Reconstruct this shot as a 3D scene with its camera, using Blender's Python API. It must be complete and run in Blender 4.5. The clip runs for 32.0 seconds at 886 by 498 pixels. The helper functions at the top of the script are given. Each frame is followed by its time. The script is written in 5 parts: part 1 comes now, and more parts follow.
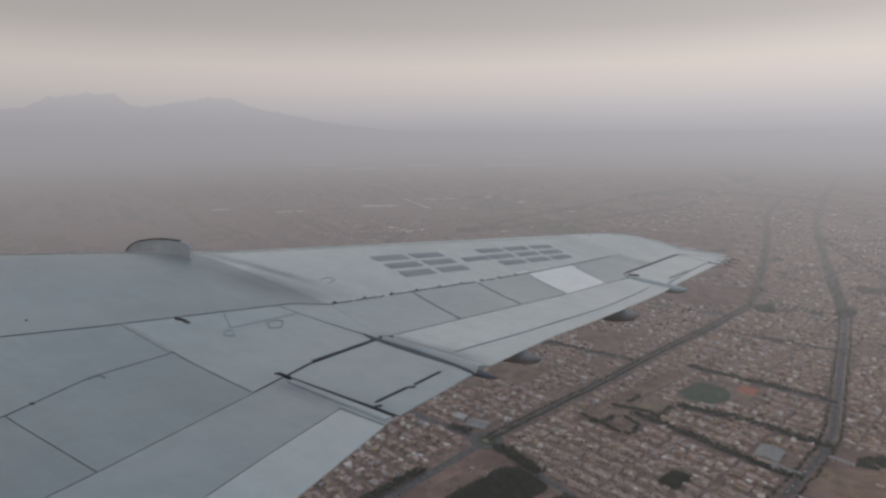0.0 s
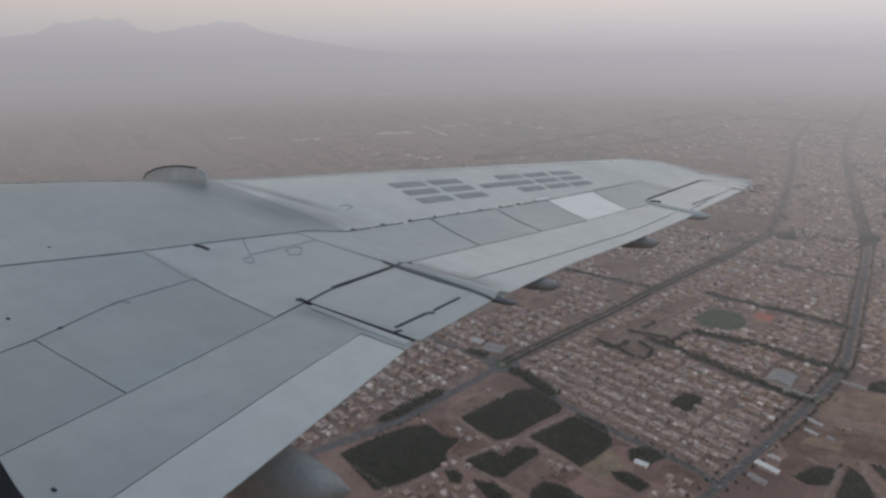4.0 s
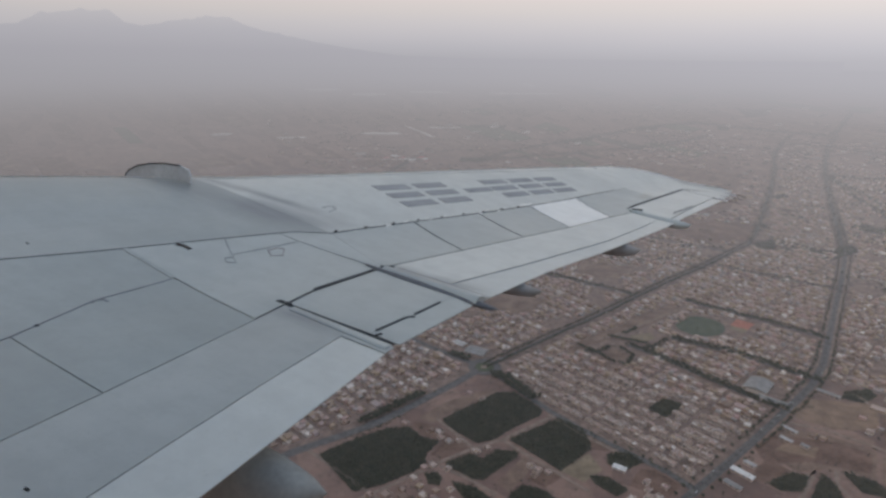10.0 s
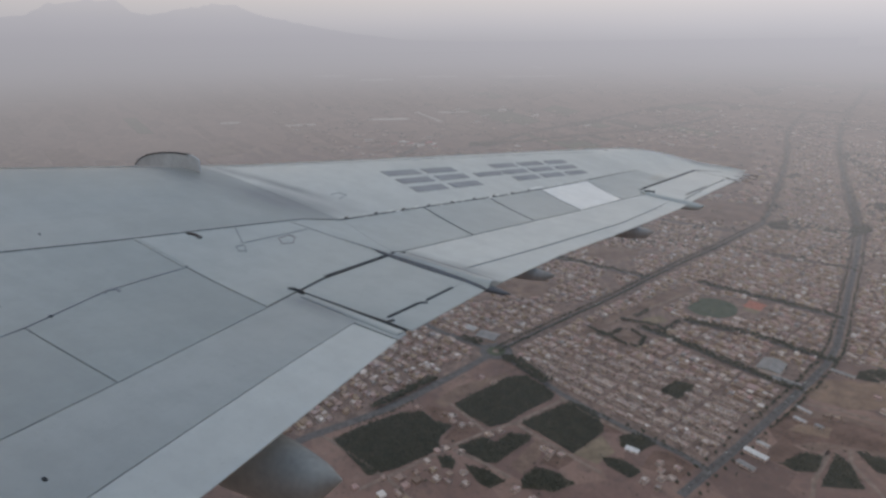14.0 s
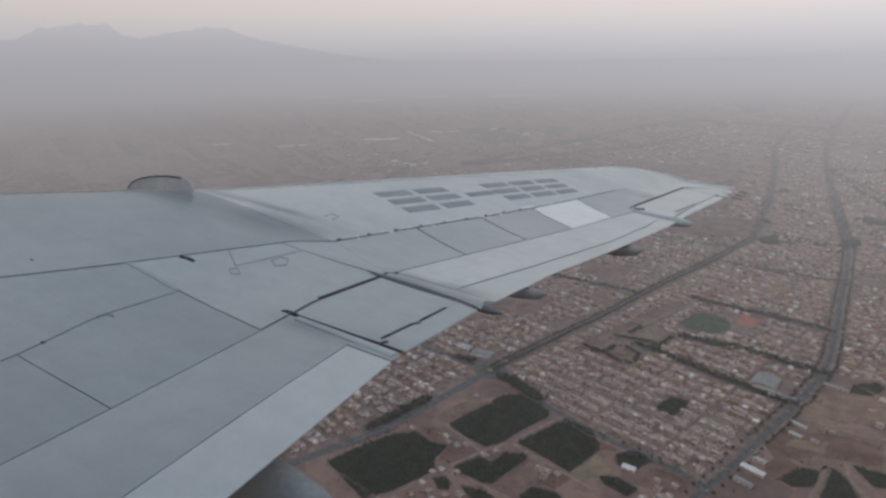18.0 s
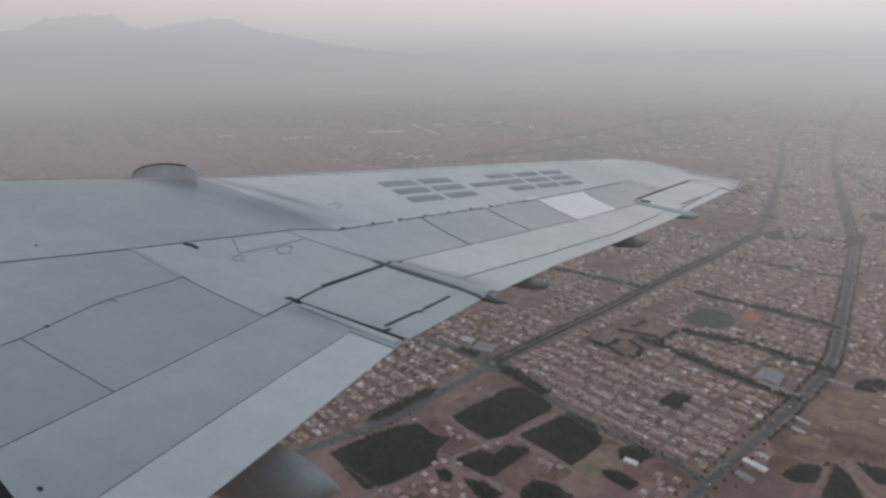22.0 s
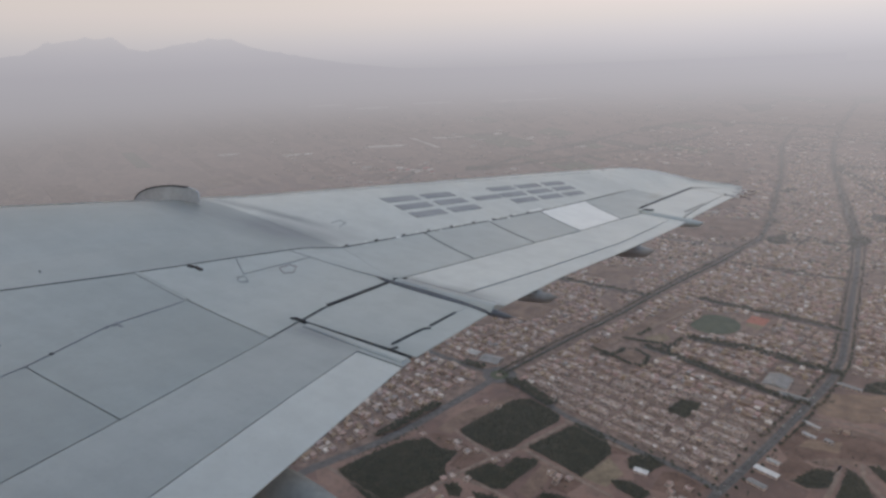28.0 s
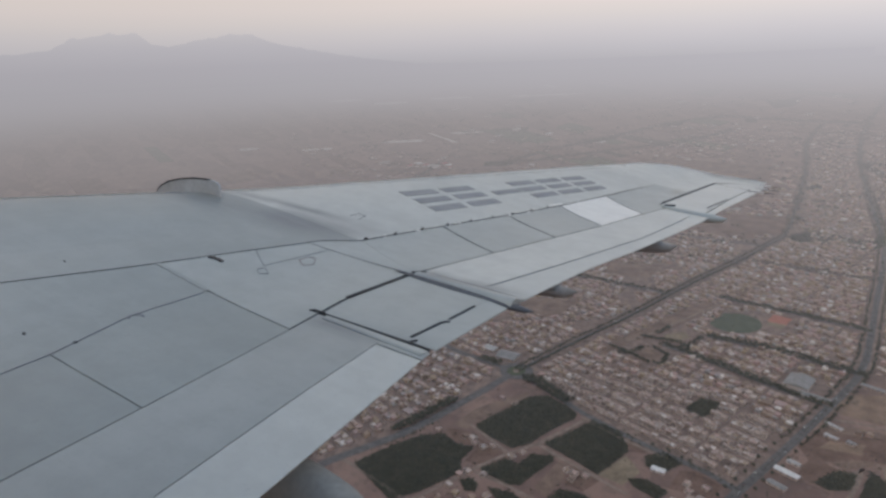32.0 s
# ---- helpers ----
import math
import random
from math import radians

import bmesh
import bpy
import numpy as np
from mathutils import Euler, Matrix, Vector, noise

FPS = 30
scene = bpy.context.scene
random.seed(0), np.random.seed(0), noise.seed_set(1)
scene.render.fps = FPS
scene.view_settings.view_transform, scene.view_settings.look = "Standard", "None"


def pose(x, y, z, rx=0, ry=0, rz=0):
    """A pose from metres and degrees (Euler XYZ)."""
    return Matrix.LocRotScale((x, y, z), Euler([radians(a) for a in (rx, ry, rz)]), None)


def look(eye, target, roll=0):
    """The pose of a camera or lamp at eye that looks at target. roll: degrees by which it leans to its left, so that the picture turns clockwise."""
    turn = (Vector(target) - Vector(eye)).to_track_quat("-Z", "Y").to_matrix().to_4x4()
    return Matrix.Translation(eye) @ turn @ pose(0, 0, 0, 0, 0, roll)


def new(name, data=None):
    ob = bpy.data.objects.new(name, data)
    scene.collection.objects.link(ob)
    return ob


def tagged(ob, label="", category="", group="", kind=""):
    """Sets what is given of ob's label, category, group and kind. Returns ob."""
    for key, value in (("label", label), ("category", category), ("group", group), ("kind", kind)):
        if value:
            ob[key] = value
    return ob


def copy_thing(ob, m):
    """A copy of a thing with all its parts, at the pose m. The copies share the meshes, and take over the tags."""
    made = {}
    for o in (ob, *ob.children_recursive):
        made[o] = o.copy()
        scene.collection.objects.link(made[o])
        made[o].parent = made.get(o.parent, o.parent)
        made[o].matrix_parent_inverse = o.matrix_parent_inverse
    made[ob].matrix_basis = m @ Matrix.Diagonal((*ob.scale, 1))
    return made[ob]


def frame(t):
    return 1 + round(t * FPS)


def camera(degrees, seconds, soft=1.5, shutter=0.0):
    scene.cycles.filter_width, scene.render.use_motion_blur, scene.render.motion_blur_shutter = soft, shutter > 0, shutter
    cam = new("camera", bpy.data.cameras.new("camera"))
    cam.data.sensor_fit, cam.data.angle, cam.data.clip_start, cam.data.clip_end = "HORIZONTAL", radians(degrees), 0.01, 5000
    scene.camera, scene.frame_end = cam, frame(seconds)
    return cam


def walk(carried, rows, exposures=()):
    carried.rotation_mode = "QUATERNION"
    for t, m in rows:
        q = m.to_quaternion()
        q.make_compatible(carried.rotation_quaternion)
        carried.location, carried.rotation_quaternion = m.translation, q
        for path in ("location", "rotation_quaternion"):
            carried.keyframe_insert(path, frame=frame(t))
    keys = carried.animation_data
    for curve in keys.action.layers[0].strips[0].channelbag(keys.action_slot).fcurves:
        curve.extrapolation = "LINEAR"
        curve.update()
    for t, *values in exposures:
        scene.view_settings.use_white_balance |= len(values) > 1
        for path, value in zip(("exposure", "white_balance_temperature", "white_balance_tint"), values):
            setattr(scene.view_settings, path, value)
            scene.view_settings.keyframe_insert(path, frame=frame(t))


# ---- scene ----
from mathutils.geometry import tessellate_polygon

# The camera: held at a cabin window, it only turns and sways a little. SEAT: the cabin's place and bank over the land.
HIGH = 600.0
SEAT = pose(0, 0, HIGH, -1.261, 0.039, -0.077)
ROWS = [
    (0, 0.039, -0.052, 0.013, 80.39, -0.01, 26.86),
    (0.5, 0.037, -0.045, 0.011, 79.55, -0.20, 27.29),
    (1, 0.002, -0.021, -0.009, 79.38, 0.21, 28.94),
    (1.5, -0.007, -0.011, -0.007, 78.63, -0.85, 29.50),
    (2, -0.011, -0.005, -0.023, 77.77, -0.45, 29.79),
    (2.5, -0.009, -0.003, -0.011, 75.73, -0.53, 29.16),
    (3, 0.002, -0.004, -0.012, 74.57, -0.01, 28.82),
    (3.5, 0.002, -0.006, -0.016, 73.76, 0.66, 28.52),
    (5.5, 0.009, -0.005, 0.007, 73.33, -0.31, 27.93),
    (6, 0.009, -0.010, -0.009, 73.69, -0.02, 27.93),
    (6.5, 0.015, -0.007, 0.004, 73.82, -0.13, 28.19),
    (7, 0.002, -0.011, 0.002, 74.07, 0.11, 28.09),
    (7.5, 0.010, -0.012, -0.011, 73.87, -0.13, 27.81),
    (8, 0.011, -0.013, 0.015, 74.10, -0.31, 27.91),
    (8.5, 0.021, -0.017, 0.006, 74.62, -0.58, 27.82),
    (9, 0.018, -0.022, -0.001, 74.60, -0.51, 27.78),
    (9.5, 0.024, -0.014, 0.010, 73.58, -1.03, 27.63),
    (10, 0.026, -0.019, 0.014, 73.79, -1.10, 27.34),
    (10.5, 0.036, -0.032, 0.013, 74.45, -0.97, 26.77),
    (11, 0.027, -0.029, 0.016, 74.20, -0.65, 26.90),
    (11.5, 0.041, -0.031, 0.012, 73.76, -0.27, 26.77),
    (12, 0.020, -0.029, 0.011, 72.97, -0.45, 27.12),
    (12.5, 0.007, -0.007, -0.004, 72.42, -1.02, 28.05),
    (13, 0.002, 0.001, -0.002, 72.67, -0.72, 28.25),
    (13.5, 0.012, 0.004, 0.003, 71.79, -1.01, 28.27),
    (14, 0.005, 0.004, 0.003, 72.40, 0.00, 28.00),
    (14.5, 0.009, -0.001, 0.004, 72.45, 0.16, 27.89),
    (16.5, 0.016, -0.009, 0.008, 73.80, 0.72, 27.67),
    (17, 0.010, -0.018, 0.013, 74.60, 0.49, 27.62),
    (17.5, 0.011, -0.006, 0.018, 74.34, 0.55, 27.49),
    (18, 0.017, -0.015, 0.023, 74.16, 0.45, 27.16),
    (18.5, 0.011, -0.011, 0.000, 73.87, -0.11, 27.38),
    (19, 0.015, -0.011, 0.005, 74.22, -0.02, 27.53),
    (19.5, -0.000, -0.015, 0.010, 75.09, 0.29, 27.57),
    (20, 0.026, -0.011, 0.012, 73.67, -1.13, 27.06),
    (20.5, 0.022, -0.012, -0.003, 73.51, -0.68, 27.18),
    (21, 0.024, -0.006, 0.012, 73.21, -0.56, 27.51),
    (21.5, 0.013, -0.001, -0.003, 72.74, -0.53, 27.82),
    (22, 0.014, -0.010, -0.011, 73.52, 0.16, 27.64),
    (22.5, 0.019, -0.014, -0.007, 73.74, -0.06, 27.35),
    (23, -0.002, -0.006, 0.008, 72.73, -0.73, 27.32),
    (23.5, 0.012, -0.009, -0.014, 72.46, -0.19, 27.40),
    (24, -0.001, -0.004, -0.029, 71.85, -0.34, 27.83),
    (24.5, 0.010, 0.004, -0.020, 71.86, -0.96, 27.99),
    (25, 0.015, -0.008, 0.002, 73.07, 0.18, 27.42),
    (25.5, 0.019, 0.000, -0.001, 73.64, 0.74, 27.56),
    (27.5, 0.014, 0.005, 0.006, 74.42, 1.62, 27.20),
    (28, -0.010, 0.008, 0.003, 74.70, 1.65, 27.48),
    (28.5, -0.001, 0.017, -0.010, 73.87, 1.37, 27.62),
    (29, 0.001, 0.016, 0.001, 74.10, 1.10, 27.80),
    (29.5, 0.005, 0.018, 0.004, 73.47, 1.21, 27.84),
    (30, -0.026, 0.019, -0.008, 72.73, 1.18, 28.30),
    (30.5, -0.022, 0.023, -0.019, 73.53, 1.73, 28.74),
    (31, -0.036, 0.016, -0.017, 73.89, 1.78, 29.01),
    (31.5, -0.040, 0.020, -0.018, 73.90, 1.45, 29.08),
    (32, -0.032, 0.018, -0.017, 74.32, 1.65, 29.20),
]
cam = camera(72.2, 32.0, soft=2.75)
walk(cam, [(t, SEAT @ pose(x, y, z, rx, ry, rz)) for t, x, y, z, rx, ry, rz in ROWS],
     exposures=[(0.0, 1.38, 7200, 10), (2.5, 1.42, 7200, 10), (6.0, 1.58, 7050, 10), (18.0, 1.6, 7050, 10), (23.0, 1.64, 7150, 11), (32.0, 1.64, 7150, 11)])

# ---- light: dusk under a hazy sky ----
SUN_UP, SUN_ROUND = radians(12), radians(250)
world = bpy.data.worlds.new("sky")
scene.world = world
world.use_nodes = True
wn = world.node_tree
sky = wn.nodes.new("ShaderNodeTexSky")
sky.sky_type = "NISHITA"
sky.sun_disc = False
sky.sun_elevation, sky.sun_rotation = SUN_UP, SUN_ROUND
sky.air_density, sky.dust_density, sky.ozone_density = 1.0, 5.0, 1.0
wn.links.new(sky.outputs[0], wn.nodes["Background"].inputs[0])
wn.nodes["Background"].inputs[1].default_value = 0.15
sun = new("sun", bpy.data.lights.new("sun", "SUN"))
sun.data.energy, sun.data.angle, sun.data.color = 0.5, radians(10), (1.0, 0.93, 0.86)
away = Vector((math.sin(SUN_ROUND) * math.cos(SUN_UP), math.cos(SUN_ROUND) * math.cos(SUN_UP), math.sin(SUN_UP)))
sun.matrix_world = look(away * 300 + Vector((0, 0, HIGH)), (0, 0, HIGH))

# ---- materials ----


def srgb(r, g, b):
    def lin(c):
        c /= 255
        return c / 12.92 if c <= 0.04045 else ((c + 0.055) / 1.055) ** 2.4
    return (lin(r), lin(g), lin(b), 1)


class Nodes:
    """A small builder of node trees."""

    def __init__(self, name, roughness=0.9, metallic=0.0):
        self.mat = bpy.data.materials.new(name)
        self.mat.use_nodes = True
        self.tree = self.mat.node_tree
        self.bsdf = self.tree.nodes["Principled BSDF"]
        self.out = self.tree.nodes["Material Output"]
        self.bsdf.inputs["Roughness"].default_value = roughness
        self.bsdf.inputs["Metallic"].default_value = metallic

    def node(self, kind, **props):
        n = self.tree.nodes.new(kind)
        if "op" in props:
            n.operation = props["op"]
        if "feature" in props:
            n.feature = props["feature"]
        return n

    def link(self, a, b):
        self.tree.links.new(a, b)

    def value(self, sock, v):
        if isinstance(v, (int, float)):
            sock.default_value = v
        else:
            self.link(v, sock)

    def math(self, op, a, b=0.0, clamp=False):
        n = self.node("ShaderNodeMath", op=op)
        n.use_clamp = clamp
        self.value(n.inputs[0], a)
        self.value(n.inputs[1], b)
        return n.outputs[0]

    def coords(self, kind="Object"):
        return self.node("ShaderNodeTexCoord").outputs[kind]

    def place(self):
        return self.node("ShaderNodeNewGeometry").outputs["Position"]

    def split(self, vec):
        n = self.node("ShaderNodeSeparateXYZ")
        self.link(vec, n.inputs[0])
        return n.outputs

    def scaled(self, vec, sx, sy, sz):
        n = self.node("ShaderNodeMapping")
        n.inputs["Scale"].default_value = (sx, sy, sz)
        self.link(vec, n.inputs[0])
        return n.outputs[0]

    def noise(self, vec, scale, detail=4.0, rough=0.55):
        n = self.node("ShaderNodeTexNoise")
        n.inputs["Scale"].default_value = scale
        n.inputs["Detail"].default_value = detail
        n.inputs["Roughness"].default_value = rough
        self.link(vec, n.inputs["Vector"])
        return n.outputs["Fac"]

    def voronoi(self, vec, scale, out="Color", feature="F1"):
        n = self.node("ShaderNodeTexVoronoi", feature=feature)
        n.inputs["Scale"].default_value = scale
        self.link(vec, n.inputs["Vector"])
        return n.outputs[out]

    def ramp(self, fac, stops):
        n = self.node("ShaderNodeValToRGB")
        el = n.color_ramp.elements
        while len(el) < len(stops):
            el.new(0.5)
        for e, (p, c) in zip(el, stops):
            e.position, e.color = p, c
        self.value(n.inputs[0], fac)
        return n.outputs[0]

    def mix(self, fac, a, b, blend="MIX"):
        n = self.node("ShaderNodeMixRGB")
        n.blend_type = blend
        self.value(n.inputs[0], fac)
        for s, v in ((n.inputs[1], a), (n.inputs[2], b)):
            if isinstance(v, tuple):
                s.default_value = v
            else:
                self.link(v, s)
        return n.outputs[0]

    def colour(self, c):
        if isinstance(c, tuple):
            self.bsdf.inputs["Base Color"].default_value = c
        else:
            self.link(c, self.bsdf.inputs["Base Color"])

    def bump(self, height, strength, distance):
        n = self.node("ShaderNodeBump")
        n.inputs["Strength"].default_value = strength
        n.inputs["Distance"].default_value = distance
        self.link(height, n.inputs["Height"])
        self.link(n.outputs[0], self.bsdf.inputs["Normal"])


def grey(v):
    return (v, v, v, 1)


def wing_paint(name, base, rough=0.30):
    """Weathered light grey aircraft paint, with oily streaks along the flow, a sooty trail behind the fence and painted
    shade at the flap ends.
    """
    n = Nodes(name, rough)
    co = n.coords()
    x, y, z = n.split(co)
    streak = n.noise(n.scaled(co, 0.5, 6.0, 1.0), 1.4, 5, 0.6)
    blot = n.noise(co, 0.9, 5, 0.6)
    grain = n.noise(co, 38.0, 3, 0.6)
    tone = n.node("ShaderNodeObjectInfo").outputs["Random"]
    dark = tuple(c * 0.78 for c in base[:3]) + (1,)
    light = tuple(min(1, c * 1.08) for c in base[:3]) + (1,)
    c = n.mix(n.math("MULTIPLY", n.ramp(streak, [(0.38, grey(0)), (0.7, grey(1))]), 0.3), light, dark)
    c = n.mix(n.math("MULTIPLY", n.ramp(blot, [(0.45, grey(0)), (0.72, grey(1))]), 0.45), c, dark)
    c = n.mix(n.math("MULTIPLY", tone, 0.4), c, dark)
    mottle = n.noise(co, 5.5, 5, 0.7)
    c = n.mix(n.math("MULTIPLY", n.ramp(mottle, [(0.44, grey(0)), (0.62, grey(1))]), 0.40), c, dark)
    c = n.mix(n.math("MULTIPLY", n.ramp(mottle, [(0.30, grey(1)), (0.42, grey(0))]), 0.25), c, light)
    c = n.mix(n.math("MULTIPLY", n.ramp(grain, [(0.6, grey(0)), (0.75, grey(1))]), 0.12), c, (0.120, 0.120, 0.120, 1))
    # two soot trails and the smudge where they end
    wob = n.math("MULTIPLY", n.math("SUBTRACT", n.noise(co, 2.2, 3), 0.5), 0.22)
    yy = n.math("SUBTRACT", n.math("ADD", y, wob), n.math("MULTIPLY", n.math("ADD", x, 5.0), 0.2))

    def trail(centre, half, x0, x1, amount):
        side = n.math("SUBTRACT", 1.0, n.math("DIVIDE", n.math("ABSOLUTE", n.math("SUBTRACT", yy, centre)), half), True)
        a = n.math("MULTIPLY", n.math("SUBTRACT", x, x0), 4.0, True)
        b = n.math("MULTIPLY", n.math("SUBTRACT", x1, x), 2.5, True)
        return n.math("MULTIPLY", n.math("MULTIPLY", n.math("MULTIPLY", side, a), b), amount)

    t = n.math("ADD", trail(3.64, 0.29, -5.2, -3.0, 0.58), trail(4.06, 0.11, -4.9, -3.3, 0.68))
    t = n.math("ADD", t, trail(3.78, 0.50, -4.0, -2.75, 0.45))
    for yc in (2.16, 3.26):
        t = n.math("ADD", t, trail(yc, 0.13, -2.5, -1.2, 0.25))
    # straight band mask, for flap-end shade and for the oil smudge
    def shade_oil_mask(centre, half, x0, x1, amount):
        side = n.math("SUBTRACT", 1.0, n.math("DIVIDE", n.math("ABSOLUTE", n.math("SUBTRACT", y, centre)), half), True)
        a = n.math("MULTIPLY", n.math("SUBTRACT", x, x0), 8.0, True)
        b = n.math("MULTIPLY", n.math("SUBTRACT", x1, x), 3.0, True)
        return n.math("MULTIPLY", n.math("MULTIPLY", n.math("MULTIPLY", side, a), b), amount)

    # shade beside the two flap end caps, put into the paint colour
    t = n.math("ADD", t, shade_oil_mask(3.86, 0.14, -2.26, -1.35, 0.6))
    t = n.math("ADD", t, shade_oil_mask(2.67, 0.11, -2.3, -1.65, 0.55))
    fine = n.noise(n.scaled(co, 0.7, 16.0, 1.0), 1.6, 4, 0.7)
    t = n.math("MULTIPLY", t, n.math("ADD", 0.15, n.math("ADD", n.math("MULTIPLY", streak, 0.7), n.math("MULTIPLY", fine, 0.9))), True)
    c = n.mix(t, c, (0.150, 0.162, 0.172, 1))
    oil = n.math("MULTIPLY", shade_oil_mask(9.75, 0.5, -1.42, -1.13, 1.2), n.noise(co, 7.0, 4), True)
    c = n.mix(oil, c, (0.200, 0.160, 0.090, 1))
    n.colour(c)
    n.value(n.bsdf.inputs["Roughness"], n.math("ADD", rough - 0.1, n.math("MULTIPLY", blot, 0.25)))
    n.bsdf.inputs["Specular IOR Level"].default_value = 0.85
    n.bump(n.noise(co, 1.6, 2), 0.12, 0.03)
    return n.mat


def plain(name, base, rough=0.6, metallic=0.0, scale=3.0, vary=0.3):
    """A painted or weathered surface that varies at two scales."""
    n = Nodes(name, rough, metallic)
    co = n.coords()
    a = n.noise(co, scale, 5)
    b = n.noise(co, scale * 11, 3)
    f = n.math("ADD", n.math("MULTIPLY", a, 0.7), n.math("MULTIPLY", b, 0.3))
    lo = tuple(c * (1 - vary) for c in base[:3]) + (1,)
    hi = tuple(min(1, c * (1 + vary)) for c in base[:3]) + (1,)
    n.colour(n.ramp(f, [(0.3, lo), (0.7, hi)]))
    return n.mat


def earth(name, lo, hi, scale, relief=0.4):
    """Bare or planted soil, mottled at field size and at clod size."""
    n = Nodes(name, 0.95)
    p = n.place()
    a = n.noise(p, scale, 6, 0.6)
    b = n.noise(p, scale * 9, 5, 0.65)
    f = n.math("ADD", n.math("MULTIPLY", a, 0.55), n.math("MULTIPLY", b, 0.45))
    lo = tuple(c * 0.80 for c in lo[:3]) + (1,)
    hi = tuple(c * 1.14 for c in hi[:3]) + (1,)
    n.colour(n.ramp(f, [(0.38, lo), (0.62, hi)]))
    n.bump(b, 0.5, relief)
    return n.mat


def ground_material():
    """Pinkish desert soil with a patchwork of plots, tracks and scrub."""
    n = Nodes("desert_soil", 0.95)
    p = n.place()
    turned = n.node("ShaderNodeMapping")
    turned.inputs["Rotation"].default_value = (0, 0, radians(24))
    n.link(p, turned.inputs[0])
    plots = n.voronoi(n.scaled(turned.outputs[0], 0.6, 1.5, 0.0), 0.011)
    tone = n.split(plots)[0]
    big = n.noise(p, 0.0011, 5, 0.55)
    mid = n.noise(p, 0.012, 6, 0.6)
    fine = n.noise(p, 0.11, 5, 0.7)
    c = n.ramp(mid, [(0.3, (0.149, 0.090, 0.075, 1)), (0.52, (0.216, 0.131, 0.108, 1)), (0.75, (0.305, 0.193, 0.157, 1))])
    c = n.mix(0.5, c, n.ramp(tone, [(0.0, (0.144, 0.094, 0.078, 1)), (0.5, (0.244, 0.155, 0.127, 1)), (1.0, (0.343, 0.228, 0.176, 1))]))
    c = n.mix(n.math("MULTIPLY", n.ramp(fine, [(0.52, grey(0)), (0.72, grey(1))]), 0.5), c, (0.085, 0.075, 0.062, 1))
    c = n.mix(n.math("MULTIPLY", n.ramp(big, [(0.5, grey(0)), (0.68, grey(1))]), 0.35), c, (0.120, 0.105, 0.085, 1))
    street = n.noise(p, 0.038, 5, 0.65)
    c = n.mix(n.math("MULTIPLY", n.ramp(street, [(0.5, grey(0)), (0.7, grey(1))]), 0.45), c, (0.108, 0.084, 0.072, 1))
    c = n.mix(n.math("MULTIPLY", n.ramp(street, [(0.28, grey(1)), (0.42, grey(0))]), 0.4), c, (0.324, 0.249, 0.204, 1))
    n.colour(c)
    n.bump(fine, 0.5, 1.5)
    return n.mat


def island_material(name, stops, rough=0.9):
    """Each joined piece takes a tone of its own, with stains."""
    n = Nodes(name, rough)
    r = n.node("ShaderNodeNewGeometry").outputs["Random Per Island"]
    c = n.ramp(r, stops)
    s = n.noise(n.place(), 0.25, 4)
    c = n.mix(n.math("MULTIPLY", n.ramp(s, [(0.4, grey(0)), (0.7, grey(1))]), 0.22), c, (0.120, 0.100, 0.090, 1))
    n.colour(c)
    return n.mat


def object_material(name, stops, rough=0.9, scale=0.35):
    """Each object takes a tone of its own, with stains."""
    n = Nodes(name, rough)
    r = n.node("ShaderNodeObjectInfo").outputs["Random"]
    c = n.ramp(r, stops)
    s = n.noise(n.place(), scale, 5)
    c = n.mix(n.math("MULTIPLY", n.ramp(s, [(0.42, grey(0)), (0.7, grey(1))]), 0.25), c, (0.120, 0.100, 0.090, 1))
    n.colour(c)
    return n.mat


def leaf_material(name, stops):
    n = Nodes(name, 0.8)
    r = n.node("ShaderNodeNewGeometry").outputs["Random Per Island"]
    c = n.ramp(r, stops)
    c = n.mix(n.math("MULTIPLY", n.noise(n.place(), 0.03, 4), 0.5), c, (0.045, 0.050, 0.036, 1))
    n.colour(c)
    return n.mat


HORIZON = srgb(151, 153, 164)
GLOW = 0.44


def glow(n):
    """Emission strength of sky, haze sheet and far rock: duller before the mountains, brighter where the plain runs out
    to the right.
    """
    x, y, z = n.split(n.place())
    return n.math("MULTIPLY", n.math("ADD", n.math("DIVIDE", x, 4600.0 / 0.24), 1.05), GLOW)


def radius_of(n):
    x, y, z = n.split(n.place())
    return n.math("SQRT", n.math("ADD", n.math("MULTIPLY", x, x), n.math("MULTIPLY", y, y)))


def veil(n, density, surface):
    t = n.node("ShaderNodeBsdfTransparent")
    m = n.node("ShaderNodeMixShader")
    n.value(m.inputs[0], density)
    n.link(t.outputs[0], m.inputs[1])
    n.link(surface, m.inputs[2])
    n.link(m.outputs[0], n.out.inputs["Surface"])
    return n.mat


